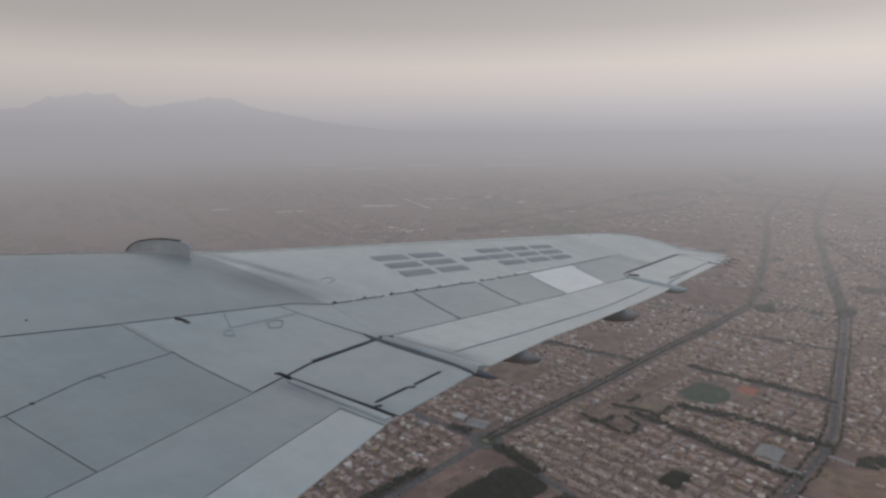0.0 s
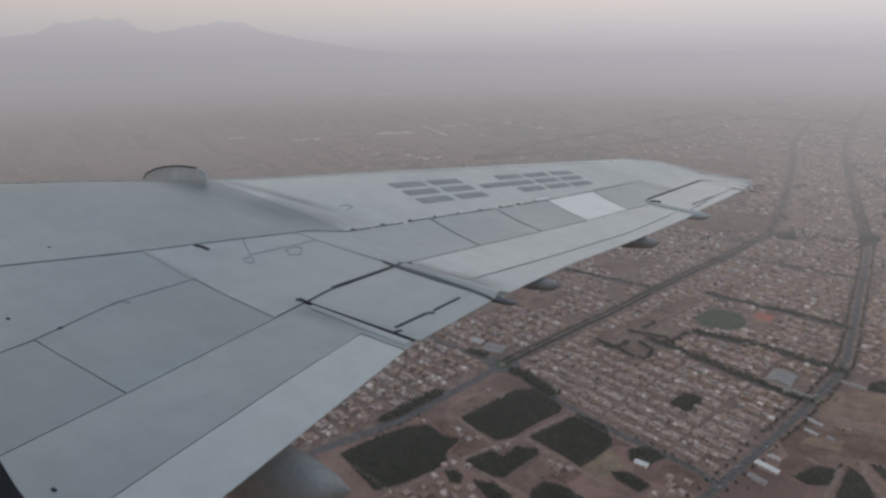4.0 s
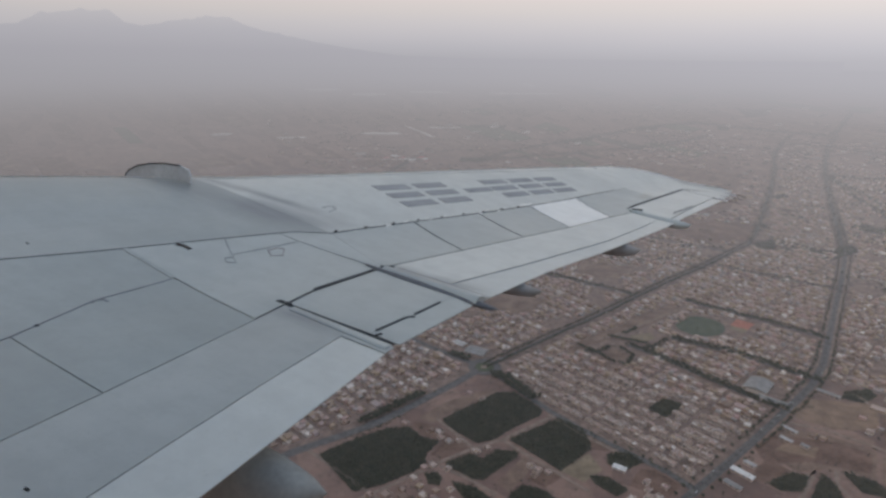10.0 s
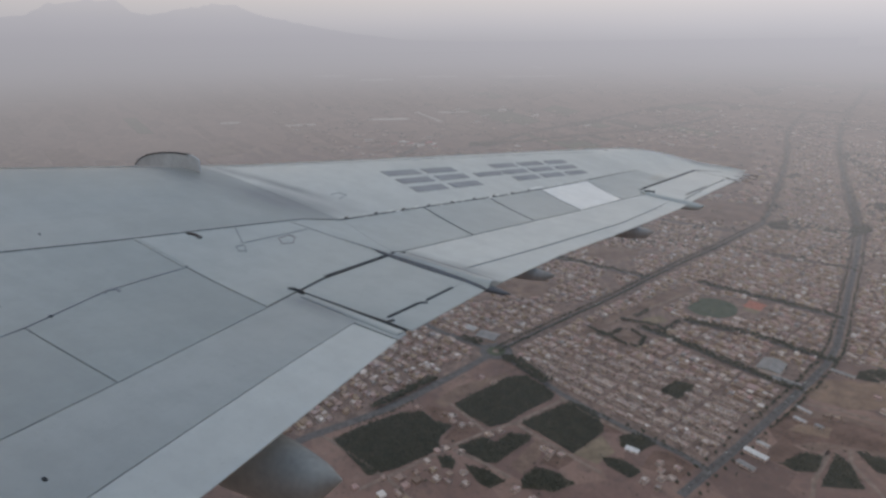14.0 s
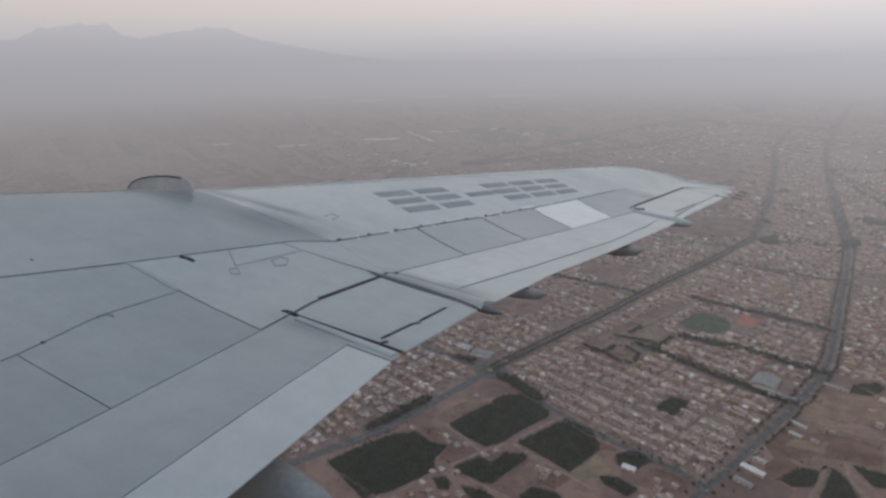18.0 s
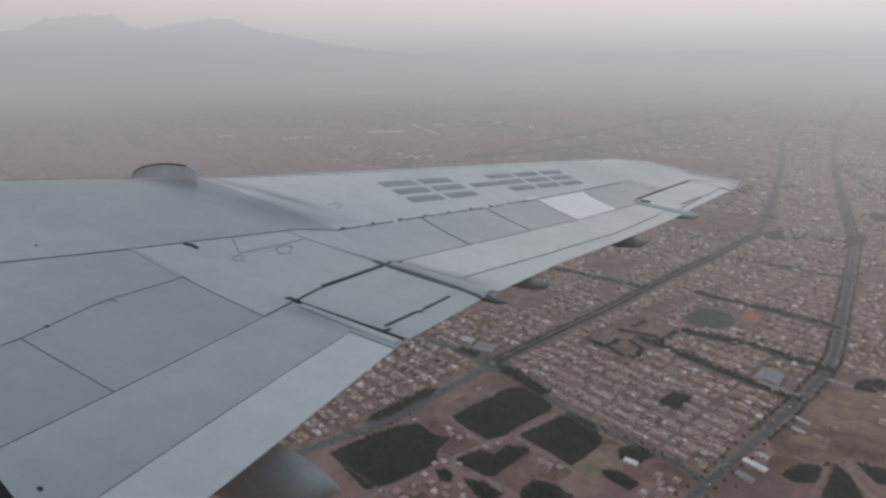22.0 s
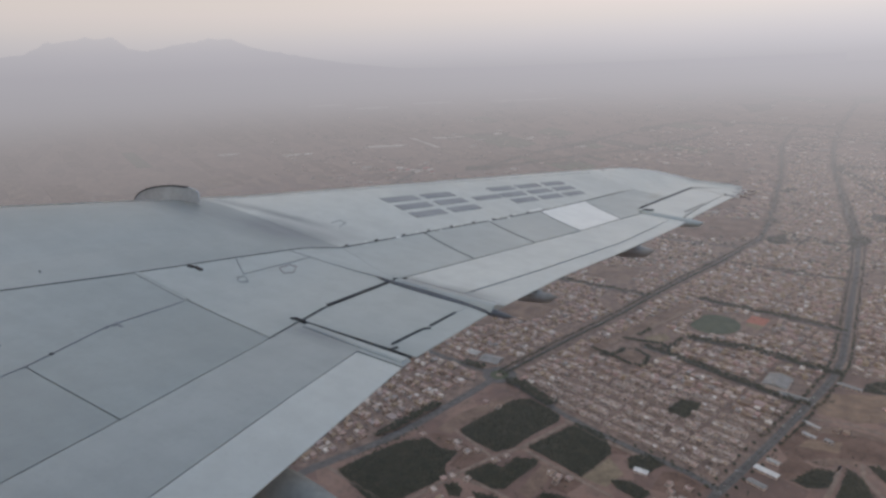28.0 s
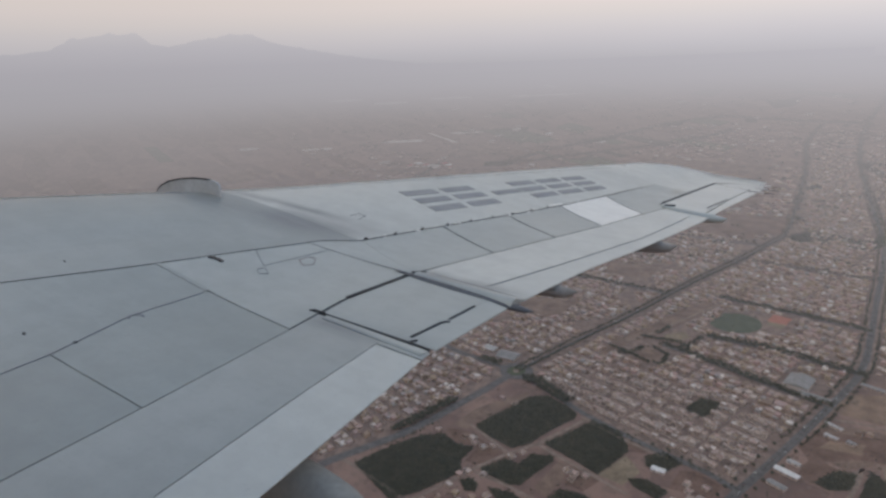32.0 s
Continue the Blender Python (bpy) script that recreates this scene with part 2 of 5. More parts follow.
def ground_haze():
    """Haze imitated by an added sheet over the plain: more opaque with distance from the aircraft; far off it glows in
    the sky's colour.
    """
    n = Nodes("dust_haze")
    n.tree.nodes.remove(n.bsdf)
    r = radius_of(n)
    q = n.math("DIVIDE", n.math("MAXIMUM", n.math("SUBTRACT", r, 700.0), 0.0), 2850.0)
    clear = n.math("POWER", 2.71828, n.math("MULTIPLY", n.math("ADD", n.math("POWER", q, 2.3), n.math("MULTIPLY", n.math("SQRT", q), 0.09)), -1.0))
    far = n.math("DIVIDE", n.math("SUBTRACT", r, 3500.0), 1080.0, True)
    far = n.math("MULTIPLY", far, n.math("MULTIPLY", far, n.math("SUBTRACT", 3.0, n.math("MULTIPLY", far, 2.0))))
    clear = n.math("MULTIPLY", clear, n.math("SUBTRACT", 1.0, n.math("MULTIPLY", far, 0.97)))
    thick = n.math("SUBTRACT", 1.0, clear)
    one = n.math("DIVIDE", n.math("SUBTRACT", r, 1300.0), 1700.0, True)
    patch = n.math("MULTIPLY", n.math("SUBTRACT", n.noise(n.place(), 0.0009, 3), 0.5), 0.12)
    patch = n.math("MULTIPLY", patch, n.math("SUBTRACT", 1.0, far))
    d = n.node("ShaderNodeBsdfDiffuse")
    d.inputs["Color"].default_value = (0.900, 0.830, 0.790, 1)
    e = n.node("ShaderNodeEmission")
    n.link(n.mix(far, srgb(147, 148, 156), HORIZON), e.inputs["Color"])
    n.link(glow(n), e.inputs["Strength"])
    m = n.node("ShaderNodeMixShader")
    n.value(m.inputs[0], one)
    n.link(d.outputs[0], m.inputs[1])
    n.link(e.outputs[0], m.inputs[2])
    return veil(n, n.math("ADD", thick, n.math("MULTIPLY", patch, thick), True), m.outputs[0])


# Panel tones with the wing's fall of light painted in: darker inboard, paler outboard.
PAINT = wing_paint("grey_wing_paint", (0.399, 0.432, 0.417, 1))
PAINT_OUT = wing_paint("brightened_outer_wing_paint", (0.535, 0.554, 0.523, 1))
PAINT_MID = wing_paint("shaded_inner_wing_paint", (0.322, 0.350, 0.338, 1))
PAINT_FLAP = wing_paint("worn_shaded_flap_paint", (0.366, 0.388, 0.373, 1))
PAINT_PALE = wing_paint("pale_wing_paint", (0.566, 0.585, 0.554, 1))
PAINT_DEEP = wing_paint("worn_shaded_wing_paint", (0.288, 0.321, 0.312, 1))
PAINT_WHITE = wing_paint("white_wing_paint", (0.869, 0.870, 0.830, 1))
PAINT_DARK = plain("dark_grey_marking", (0.20, 0.21, 0.23, 1), 0.5)
SLOT = plain("rusty_dark_slot", (0.06, 0.048, 0.045, 1), 0.8)
MARK = plain("faded_marking_paint", (0.280, 0.285, 0.292, 1), 0.5, 0.0, 3.0, 0.2)
GAP = plain("dark_panel_gap", (0.04, 0.042, 0.046, 1), 0.8, 0.0, 7.0, 0.75)
FAINT = plain("faint_seam_grey", (0.275, 0.292, 0.302, 1), 0.5)
RUSTY = plain("faded_red_outline", (0.315, 0.275, 0.275, 1), 0.5)
FENCE = plain("grey_fence_paint", (0.48, 0.50, 0.51, 1), 0.5)
# Both pod colours hold the shade under the trailing edge, darkest in POD_DARK.
POD = plain("shaded_grey_pod_paint", (0.30, 0.288, 0.275, 1), 0.95)
POD_DARK = plain("dark_shaded_pod_paint", (0.10, 0.105, 0.115, 1), 0.6)
RUBBER = plain("black_rubber", (0.020, 0.020, 0.022, 1), 0.6)
LIP = plain("pale_edge_paint", (0.660, 0.640, 0.600, 1), 0.5)
METAL = plain("bare_metal_edge", (0.62, 0.63, 0.64, 1), 0.35, 0.6)
TRIM = plain("dark_window_trim", (0.012, 0.012, 0.014, 1), 0.6)
FAIRING = plain("grey_fairing_paint", (0.385, 0.368, 0.335, 1), 0.95)
for dull in (POD, FAIRING):
    dull.node_tree.nodes["Principled BSDF"].inputs["Specular IOR Level"].default_value = 0.04
FUSELAGE = plain("dull_fuselage_paint", (0.16, 0.165, 0.17, 1), 0.6)
SOIL = ground_material()
WALLS = object_material("rendered_wall", [(0, (0.359, 0.272, 0.231, 1)), (0.5, (0.490, 0.388, 0.337, 1)), (1, (0.634, 0.543, 0.487, 1))])
ROOFS = object_material("flat_roof", [(0, (0.260, 0.176, 0.143, 1)), (0.18, (0.395, 0.300, 0.208, 1)), (0.32, (0.372, 0.262, 0.214, 1)), (0.45, (0.345, 0.318, 0.300, 1)), (0.58, (0.455, 0.300, 0.268, 1)), (0.75, (0.470, 0.352, 0.292, 1)), (0.93, (0.530, 0.452, 0.398, 1)), (1, (0.790, 0.735, 0.682, 1))])
GLASS = plain("dark_window_glass", (0.07, 0.075, 0.08, 1), 0.2)
DOOR = plain("painted_steel_door", (0.120, 0.130, 0.140, 1), 0.5)
TOWN = island_material("town_masonry", [(0, (0.219, 0.147, 0.118, 1)), (0.2, (0.390, 0.295, 0.205, 1)), (0.34, (0.357, 0.250, 0.203, 1)), (0.46, (0.340, 0.312, 0.296, 1)), (0.58, (0.440, 0.288, 0.258, 1)), (0.76, (0.468, 0.348, 0.288, 1)), (0.94, (0.556, 0.468, 0.410, 1)), (1, (0.800, 0.740, 0.685, 1))])
LEAVES = leaf_material("orchard_leaves", [(0, (0.051, 0.055, 0.037, 1)), (0.5, (0.082, 0.086, 0.060, 1)), (1, (0.133, 0.121, 0.079, 1))])
BARK = plain("tree_bark", (0.10, 0.075, 0.055, 1), 0.9)
# dark because the shade among the trees is painted into the soil
SHADED_ORCHARD = earth("shaded_orchard_soil", (0.046, 0.048, 0.034, 1), (0.108, 0.089, 0.064, 1), 0.05)
BEIGE = earth("pale_bare_soil", (0.158, 0.103, 0.078, 1), (0.245, 0.166, 0.127, 1), 0.03)
OCHRE = earth("ochre_stubble", (0.195, 0.145, 0.100, 1), (0.269, 0.209, 0.142, 1), 0.05)
TAN = earth("tan_stubble", (0.195, 0.128, 0.090, 1), (0.275, 0.187, 0.133, 1), 0.03)
BROWN = earth("brown_ploughed_soil", (0.120, 0.074, 0.055, 1), (0.205, 0.126, 0.096, 1), 0.03)
DUST = earth("dusty_town_ground", (0.150, 0.104, 0.085, 1), (0.280, 0.196, 0.160, 1), 0.06)
GREEN = earth("green_crop", (0.062, 0.077, 0.045, 1), (0.112, 0.125, 0.075, 1), 0.04)
TURF = earth("sports_turf", (0.07, 0.085, 0.056, 1), (0.095, 0.11, 0.074, 1), 0.05)
ASPHALT = earth("worn_asphalt", (0.092, 0.086, 0.082, 1), (0.158, 0.147, 0.139, 1), 0.08, 0.05)
DIRT = earth("dirt_track", (0.200, 0.145, 0.115, 1), (0.290, 0.215, 0.172, 1), 0.08, 0.1)
SALT = earth("pale_salt_flat", (0.480, 0.440, 0.400, 1), (0.720, 0.680, 0.640, 1), 0.01, 0.1)
WATER = plain("dark_pond_water", (0.03, 0.04, 0.05, 1), 0.15, 0.0, 0.05)
ORANGE = plain("orange_court", (0.390, 0.150, 0.105, 1), 0.8, 0.0, 0.1)
RED = plain("red_sheet_roof", (0.360, 0.045, 0.050, 1), 0.6, 0.0, 0.1)
BLUE = plain("blue_sheet_roof", (0.20, 0.27, 0.36, 1), 0.5, 0.0, 0.1)
CAR = object_material("car_paint", [(0, (0.600, 0.600, 0.600, 1)), (0.5, (0.750, 0.750, 0.740, 1)), (0.8, (0.150, 0.160, 0.180, 1)), (1, (0.250, 0.050, 0.050, 1))], 0.35)
LAMP = Nodes("headlamp").mat
LAMP.node_tree.nodes["Principled BSDF"].inputs["Emission Color"].default_value = (1, 0.93, 0.8, 1)
LAMP.node_tree.nodes["Principled BSDF"].inputs["Emission Strength"].default_value = 2.5
PALE = plain("white_painted_roof", (0.66, 0.65, 0.63, 1), 0.5, 0.0, 0.1)
WHITE = plain("white_sheet_roof", (0.42, 0.40, 0.38, 1), 0.5, 0.0, 0.1)
GREY = plain("grey_sheet_roof", (0.25, 0.24, 0.23, 1), 0.6, 0.0, 0.1)

# ---- mesh helpers ----


def mesh(name, verts, faces, mats, smooth=False, slots=None):
    me = bpy.data.meshes.new(name)
    me.from_pydata([tuple(v) for v in verts], [], faces)
    for m in mats if isinstance(mats, (list, tuple)) else [mats]:
        me.materials.append(m)
    if slots:
        me.polygons.foreach_set("material_index", slots)
    if smooth:
        me.polygons.foreach_set("use_smooth", [True] * len(me.polygons))
    me.update()
    return me


def part(name, me, parent, label=""):
    ob = new(name, me)
    ob.parent = parent
    return tagged(ob, label) if label else ob


def box_data(x0, x1, y0, y1, z0, z1, verts, faces, bottom=False):
    k = len(verts)
    verts += [(x0, y0, z0), (x1, y0, z0), (x1, y1, z0), (x0, y1, z0), (x0, y0, z1), (x1, y0, z1), (x1, y1, z1), (x0, y1, z1)]
    faces += [(k, k + 1, k + 5, k + 4), (k + 1, k + 2, k + 6, k + 5), (k + 2, k + 3, k + 7, k + 6), (k + 3, k, k + 4, k + 7), (k + 4, k + 5, k + 6, k + 7)]
    if bottom:
        faces.append((k + 3, k + 2, k + 1, k))


def boxes(name, dims, mat):
    verts, faces = [], []
    for d in dims:
        box_data(*d, verts, faces, True)
    return mesh(name, verts, faces, mat)

# ---- ground, distance and haze ----
RIM = 4600.0


def terrain(x, y):
    """Height of the land: flat under the town, rising gently towards the mountains."""
    r = math.hypot(x, y)
    return 540 * max(0, (r - 1900) / 2700) ** 1.5


def disc(name, radius, z, mat, rings=120, sides=192, hole=0.0):
    verts, faces = [(0, 0, z)], []
    for i in range(1, rings + 1):
        r = hole + (radius - hole) * ((i - (1 if hole else 0)) / (rings - (1 if hole else 0))) ** 1.2
        verts += [(r * math.cos(2 * math.pi * j / sides), r * math.sin(2 * math.pi * j / sides), z + terrain(r, 0)) for j in range(sides)]
    for j in range(0 if hole else sides):
        faces.append((0, 1 + j, 1 + (j + 1) % sides))
    for i in range(rings - 1):
        a, b = 1 + i * sides, 1 + (i + 1) * sides
        faces += [(a + j, b + j, b + (j + 1) % sides, a + (j + 1) % sides) for j in range(sides)]
    return new(name, mesh(name, verts, faces, mat, True))


tagged(disc("ground", RIM + 30, 0, SOIL), "pinkish brown desert plain with a patchwork of plots", "ground", kind="structure")
# added sheet that paints the haze over the land
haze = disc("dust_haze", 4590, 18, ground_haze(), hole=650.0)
tagged(haze, "grey glowing sheet standing in for haze over the plain", "haze", kind="structure")


def ring(name, radius, z0, z1, mat, rows=24, sides=128):
    verts, faces = [], []
    for i in range(rows + 1):
        z = z0 + (z1 - z0) * i / rows
        verts += [(radius * math.cos(2 * math.pi * j / sides), radius * math.sin(2 * math.pi * j / sides), z) for j in range(sides)]
    for i in range(rows):
        a, b = i * sides, (i + 1) * sides
        faces += [(a + j, a + (j + 1) % sides, b + (j + 1) % sides, b + j) for j in range(sides)]
    return new(name, mesh(name, verts, faces, mat, True))


def sky_backdrop():
    n = Nodes("dusk_sky")
    n.tree.nodes.remove(n.bsdf)
    x, y, z = n.split(n.place())
    up = n.math("DIVIDE", z, 3000.0)
    soft = n.math("MULTIPLY", n.math("SUBTRACT", n.noise(n.scaled(n.place(), 0.0004, 0.0004, 0.0022), 1.0, 3), 0.5), 0.02)
    c = n.ramp(n.math("ADD", up, soft), [(0.175, HORIZON), (0.205, srgb(156, 158, 169)), (0.2268, srgb(163, 165, 176)), (0.2535, srgb(172, 173, 183)), (0.28, srgb(180, 180, 188)), (0.307, srgb(188, 186, 191)),
                                        (0.334, srgb(194, 190, 194)), (0.36, srgb(196, 192, 194)), (0.40, srgb(186, 184, 187)), (0.45, srgb(172, 171, 175)), (0.52, srgb(163, 163, 168)), (0.97, srgb(166, 167, 172))])
    e = n.node("ShaderNodeEmission")
    n.link(c, e.inputs[0])
    n.link(glow(n), e.inputs[1])
    n.link(e.outputs[0], n.out.inputs["Surface"])
    return n.mat


tagged(ring("backdrop", RIM, -5, HIGH + RIM * 0.55, sky_backdrop()), "hazy dusk sky, cream and pink over grey", "sky", kind="structure")


def along(pts, y):
    """x on a broken line of (x, y) at y, carried on past its ends."""
    for (xa, ya), (xb, yb) in zip(pts, pts[1:]):
        if y <= yb:
            break
    return xa + (xb - xa) * (y - ya) / (yb - ya)


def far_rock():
    """Bare rock with the haze of many miles painted in: an emission colour graded by height to match the sky."""
    n = Nodes("hazed_rock_glow")
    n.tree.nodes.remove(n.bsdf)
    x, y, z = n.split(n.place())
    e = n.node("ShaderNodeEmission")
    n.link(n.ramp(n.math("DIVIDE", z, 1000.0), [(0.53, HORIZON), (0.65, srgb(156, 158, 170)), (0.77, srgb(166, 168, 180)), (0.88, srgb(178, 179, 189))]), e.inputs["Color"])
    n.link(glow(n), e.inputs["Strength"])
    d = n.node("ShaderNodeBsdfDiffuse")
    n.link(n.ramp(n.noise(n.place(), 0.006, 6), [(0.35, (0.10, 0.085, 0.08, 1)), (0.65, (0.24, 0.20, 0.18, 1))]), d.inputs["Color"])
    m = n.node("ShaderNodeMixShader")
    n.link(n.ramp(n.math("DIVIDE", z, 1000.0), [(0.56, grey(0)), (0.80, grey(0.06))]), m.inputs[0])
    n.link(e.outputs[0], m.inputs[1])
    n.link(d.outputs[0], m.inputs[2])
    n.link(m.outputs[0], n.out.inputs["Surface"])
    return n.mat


def mountains():
    """A jagged range, highest towards the aircraft's nose, running down into the plain."""
    # azimuth and height of the crest, in degrees as seen from the aircraft
    ridge = [(-20, 0.1), (10, 0.1), (25, 0.15), (31.3, 0.35), (36.3, 1.0), (41.1, 1.9), (44.3, 2.65), (45.8, 3.3), (47.4, 3.3), (50.9, 2.75), (52.4, 2.4), (53.6, 2.75),
             (54.4, 3.5), (56.4, 3.5), (59.4, 3.05), (60.6, 2.35), (63, 2.1), (72, 1.8), (85, 2.2), (100, 1.6), (130, 0.8)]
    na, nd = 420, 9
    verts, faces = [], []
    for i in range(na + 1):
        az = radians(-5 + 135 * i / na)
        deg = math.degrees(az)
        top = along([(h, a) for a, h in ridge], deg)
        top *= 1.0 + 0.05 * noise.noise((deg * 0.5, 3, 0)) + 0.05 * noise.noise((deg * 1.6, 7, 0)) + 0.03 * noise.noise((deg * 4.1, 9, 0))
        top = HIGH + 4500 * math.tan(radians(top))
        for j in range(nd + 1):
            f = j / nd
            d = 4430 + 120 * f + 12 * noise.noise((deg * 0.4, f * 3, 1))
            z = top * f ** 0.8 * (1 + 0.12 * (1 - f) * noise.noise((deg * 0.6, f * 5, 2))) - 2 * (j == 0)
            verts.append((-d * math.sin(az), d * math.cos(az), z))
    for i in range(na):
        for j in range(nd):
            a = i * (nd + 1) + j
            faces.append((a, a + 1, a + nd + 2, a + nd + 1))
    return tagged(new("mountain_range", mesh("mountain_range", verts, faces, far_rock())), "jagged brown desert mountains, haze painted into their colour", "mountains", kind="structure")


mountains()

# ---- the aircraft ----
# Its own axes: x aft, y out along the right wing, z up, with the window seat at the origin.
aircraft = new("airplane")
aircraft.matrix_world = SEAT @ pose(0, 0, 0, -4.763, 4.944, -0.283)
tagged(aircraft, "grey twin-jet airliner banking gently, one swept wing in view", "airplane")

Z0, UP_OUT, UP_FORE = -1.55, math.tan(radians(2.51)), math.tan(radians(2.04))


def lead(y):
    return -6.5 + 0.374 * y


def tip_cut(y):
    """How far the raked wing tip lies aft of the straight leading edge."""
    return 0.58 * max(0, y - 11.1) + 0.5 * max(0, (y - 12.3) / 0.35) ** 1.4


def surf(x, y):
    """Height of the wing's upper surface."""
    ch = 4.9 - 0.285 * y
    u = min(1, max(0, (x - lead(y)) / ch))
    n = min(1, u / 0.13)
    aft = min(1, max(0, (u - 0.13) / 0.6))
    bulge = (0.13 + 0.03 * min(1, max(0, (y - 4.5) / 5))) * (1 - aft * aft * (3 - 2 * aft)) - 0.22 * (ch / 4.5) * (1 - math.sqrt(max(0, 1 - (1 - n) ** 2)))
    bulge += 0.09 * min(1, max(0, (4.6 - y) / 2.6)) * max(0, 1 - u / 0.35)
    return Z0 + UP_OUT * y - UP_FORE * x + bulge


TRAIL = [(-1.39, 0.0), (-1.40, 1.3), (-1.50, 2.7), (-1.43, 3.65), (-1.26, 4.9), (-1.02, 6.05), (-0.70, 7.9), (-0.60, 8.8), (-0.24, 11.2), (-0.16, 12.3)]
FRONT_IN = [(-3.86, 1.7), (-3.59, 2.45), (-3.36, 3.19), (-3.06, 4.12)]
FRONT_OUT = [(-2.98, 4.0), (-2.72, 5.03), (-2.46, 6.0), (-2.21, 7.03), (-2.01, 8.0), (-1.82, 9.02), (-1.58, 10.2)]
HINGE = [(-2.145, 0.6), (-2.195, 1.5), (-2.265, 2.47), (-2.315, 3.02), (-2.25, 3.8), (-2.03, 4.72), (-1.80, 5.66), (-1.57, 6.6), (-1.38, 7.53), (-1.18, 8.35)]
SPOILER = [(-2.83, 0.6), (-2.91, 1.52), (-3.02, 2.01), (-3.0, 2.53)]
FLAP_IN = [(-1.64, 0.6), (-1.71, 1.4), (-1.76, 2.04), (-1.79, 2.64)]
FLAP_OUT = [(-1.72, 3.9), (-1.48, 4.82), (-1.11, 6.4), (-0.93, 7.6), (-0.86, 8.3)]


def wing_body():
    """The closed wing box beneath the skin panels."""
    ys = [-0.6 + 11.7 * i / 40 for i in range(41)] + [11.3, 11.5, 11.7, 11.85, 11.95, 12.05, 12.15, 12.25, 12.35, 12.45, 12.55, 12.65]
    us = [0, 0.004, 0.012, 0.025, 0.045, 0.07, 0.1, 0.14, 0.2, 0.3, 0.42, 0.55, 0.7, 0.85, 1]
    verts, faces, slots = [], [], []
    for y in ys:
        tip = max(0, (y - 11.85) / 0.8)
        x0, x1 = lead(y) + tip_cut(y), along(TRAIL, max(y, 0)) - 0.03
        ch = x1 - x0
        for u in us:
            verts.append((x0 + u * ch, y, surf(x0 + u * ch, y) - 0.007))
        for u in reversed(us[1:-1]):
            verts.append((x0 + u * ch, y, surf(x0 + u * ch, y) - 0.007 - 0.55 * (ch / 4.5) * math.sqrt(u) * (1 - u) ** 0.8 - 0.02 + 0.03 * tip))
    n = 2 * len(us) - 2
    for i in range(len(ys) - 1):
        for j in range(n):
            a, b = i * n + j, i * n + (j + 1) % n
            faces.append((a, a + n, b + n, b))
            slots.append(0 if 2 <= j < len(us) - 1 and ys[i] < 11.9 else 1)
    faces.append(tuple(range(n)))
    faces.append(tuple(reversed(range((len(ys) - 1) * n, len(ys) * n))))
    slots += [1, 1]
    return mesh("wing", verts, faces, [GAP, PAINT], True, slots)


wing = part("wing", wing_body(), aircraft, "light grey swept wing with panel seams and soot trails")


def panel(name, rear, front, y0, y1, mat, gaps=(8, 8, 8, 8), slant=(0.0, 0.0), nx=10, ny=12, lift=0.0, label="", ridge=0.0):
    """A skin panel between two lines, with gaps (mm) at its front, rear, inner and outer edge. slant: how far its two sides run outward towards the front."""
    gf, gr, gi, go = (g / 1000 / 2 for g in gaps)
    top, faces = [], []
    for i in range(nx + 1):
        f = (i / nx) ** (1.8 if nx > 12 else 1.0)
        for j in range(ny + 1):
            y = y0 + gi + (y1 - go - y0 - gi) * j / ny
            lean = slant[0] + (slant[1] - slant[0]) * j / ny
            xf, xr = front(y + lean) + gf, rear(y) - gr
            x = xf + (xr - xf) * f
            yy = y + lean * (1 - f)
            s = j / ny
            rise = ridge * (0.25 + 0.75 * f) * (math.sin(math.pi * s / 0.5) if s < 0.25 else 0.5 + 0.5 * math.cos(math.pi * (s - 0.25) / 0.75))
            top.append((x, yy, surf(x, yy) + lift + rise))
    w = ny + 1
    for i in range(nx):
        for j in range(ny):
            a = i * w + j
            faces.append((a, a + w, a + w + 1, a + 1))
    rim = [j for j in range(w)] + [i * w + ny for i in range(1, nx + 1)] + [nx * w + j for j in range(ny - 1, -1, -1)] + [i * w for i in range(nx - 1, 0, -1)]
    k = len(top)
    top += [(top[r][0], top[r][1], surf(top[r][0], top[r][1]) - 0.0065) for r in rim]
    m = len(rim)
    faces += [(rim[j], rim[(j + 1) % m], k + (j + 1) % m, k + j) for j in range(m)]
    return part(name, mesh(name, top, faces, mat), wing, label)


def line(pts, shift=0.0):
    return lambda y: along(pts, y) + shift


# fore skins, spoilers, flaps, aileron
nose = lambda y: lead(y) + 0.03
AILERON = [(-1.31, 8.5), (-0.92, 11.42), (-0.47, 11.9)]
JOG = [(-1.685, 2.8), (-1.645, 3.2), (-1.60, 3.6)]
TAB = [(-0.72, 8.6), (-0.58, 9.85), (-0.42, 11.0)]


def front_mid(y):
    """The seam where the inner skin's rear line steps over to the outer one."""
    if y <= 3.8:
        return along(FRONT_IN, y)
    return along([(along(FRONT_IN, 3.8), 3.8), (along(FRONT_OUT, 4.06), 4.06)], y) if y < 4.06 else along(FRONT_OUT, y)


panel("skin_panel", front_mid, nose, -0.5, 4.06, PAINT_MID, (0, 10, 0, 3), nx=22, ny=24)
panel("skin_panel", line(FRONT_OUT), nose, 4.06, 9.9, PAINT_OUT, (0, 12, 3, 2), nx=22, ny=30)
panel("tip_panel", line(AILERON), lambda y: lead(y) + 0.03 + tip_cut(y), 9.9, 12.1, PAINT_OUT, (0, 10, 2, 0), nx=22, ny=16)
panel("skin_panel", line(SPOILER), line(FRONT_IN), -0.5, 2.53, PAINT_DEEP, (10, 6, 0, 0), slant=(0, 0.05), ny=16)
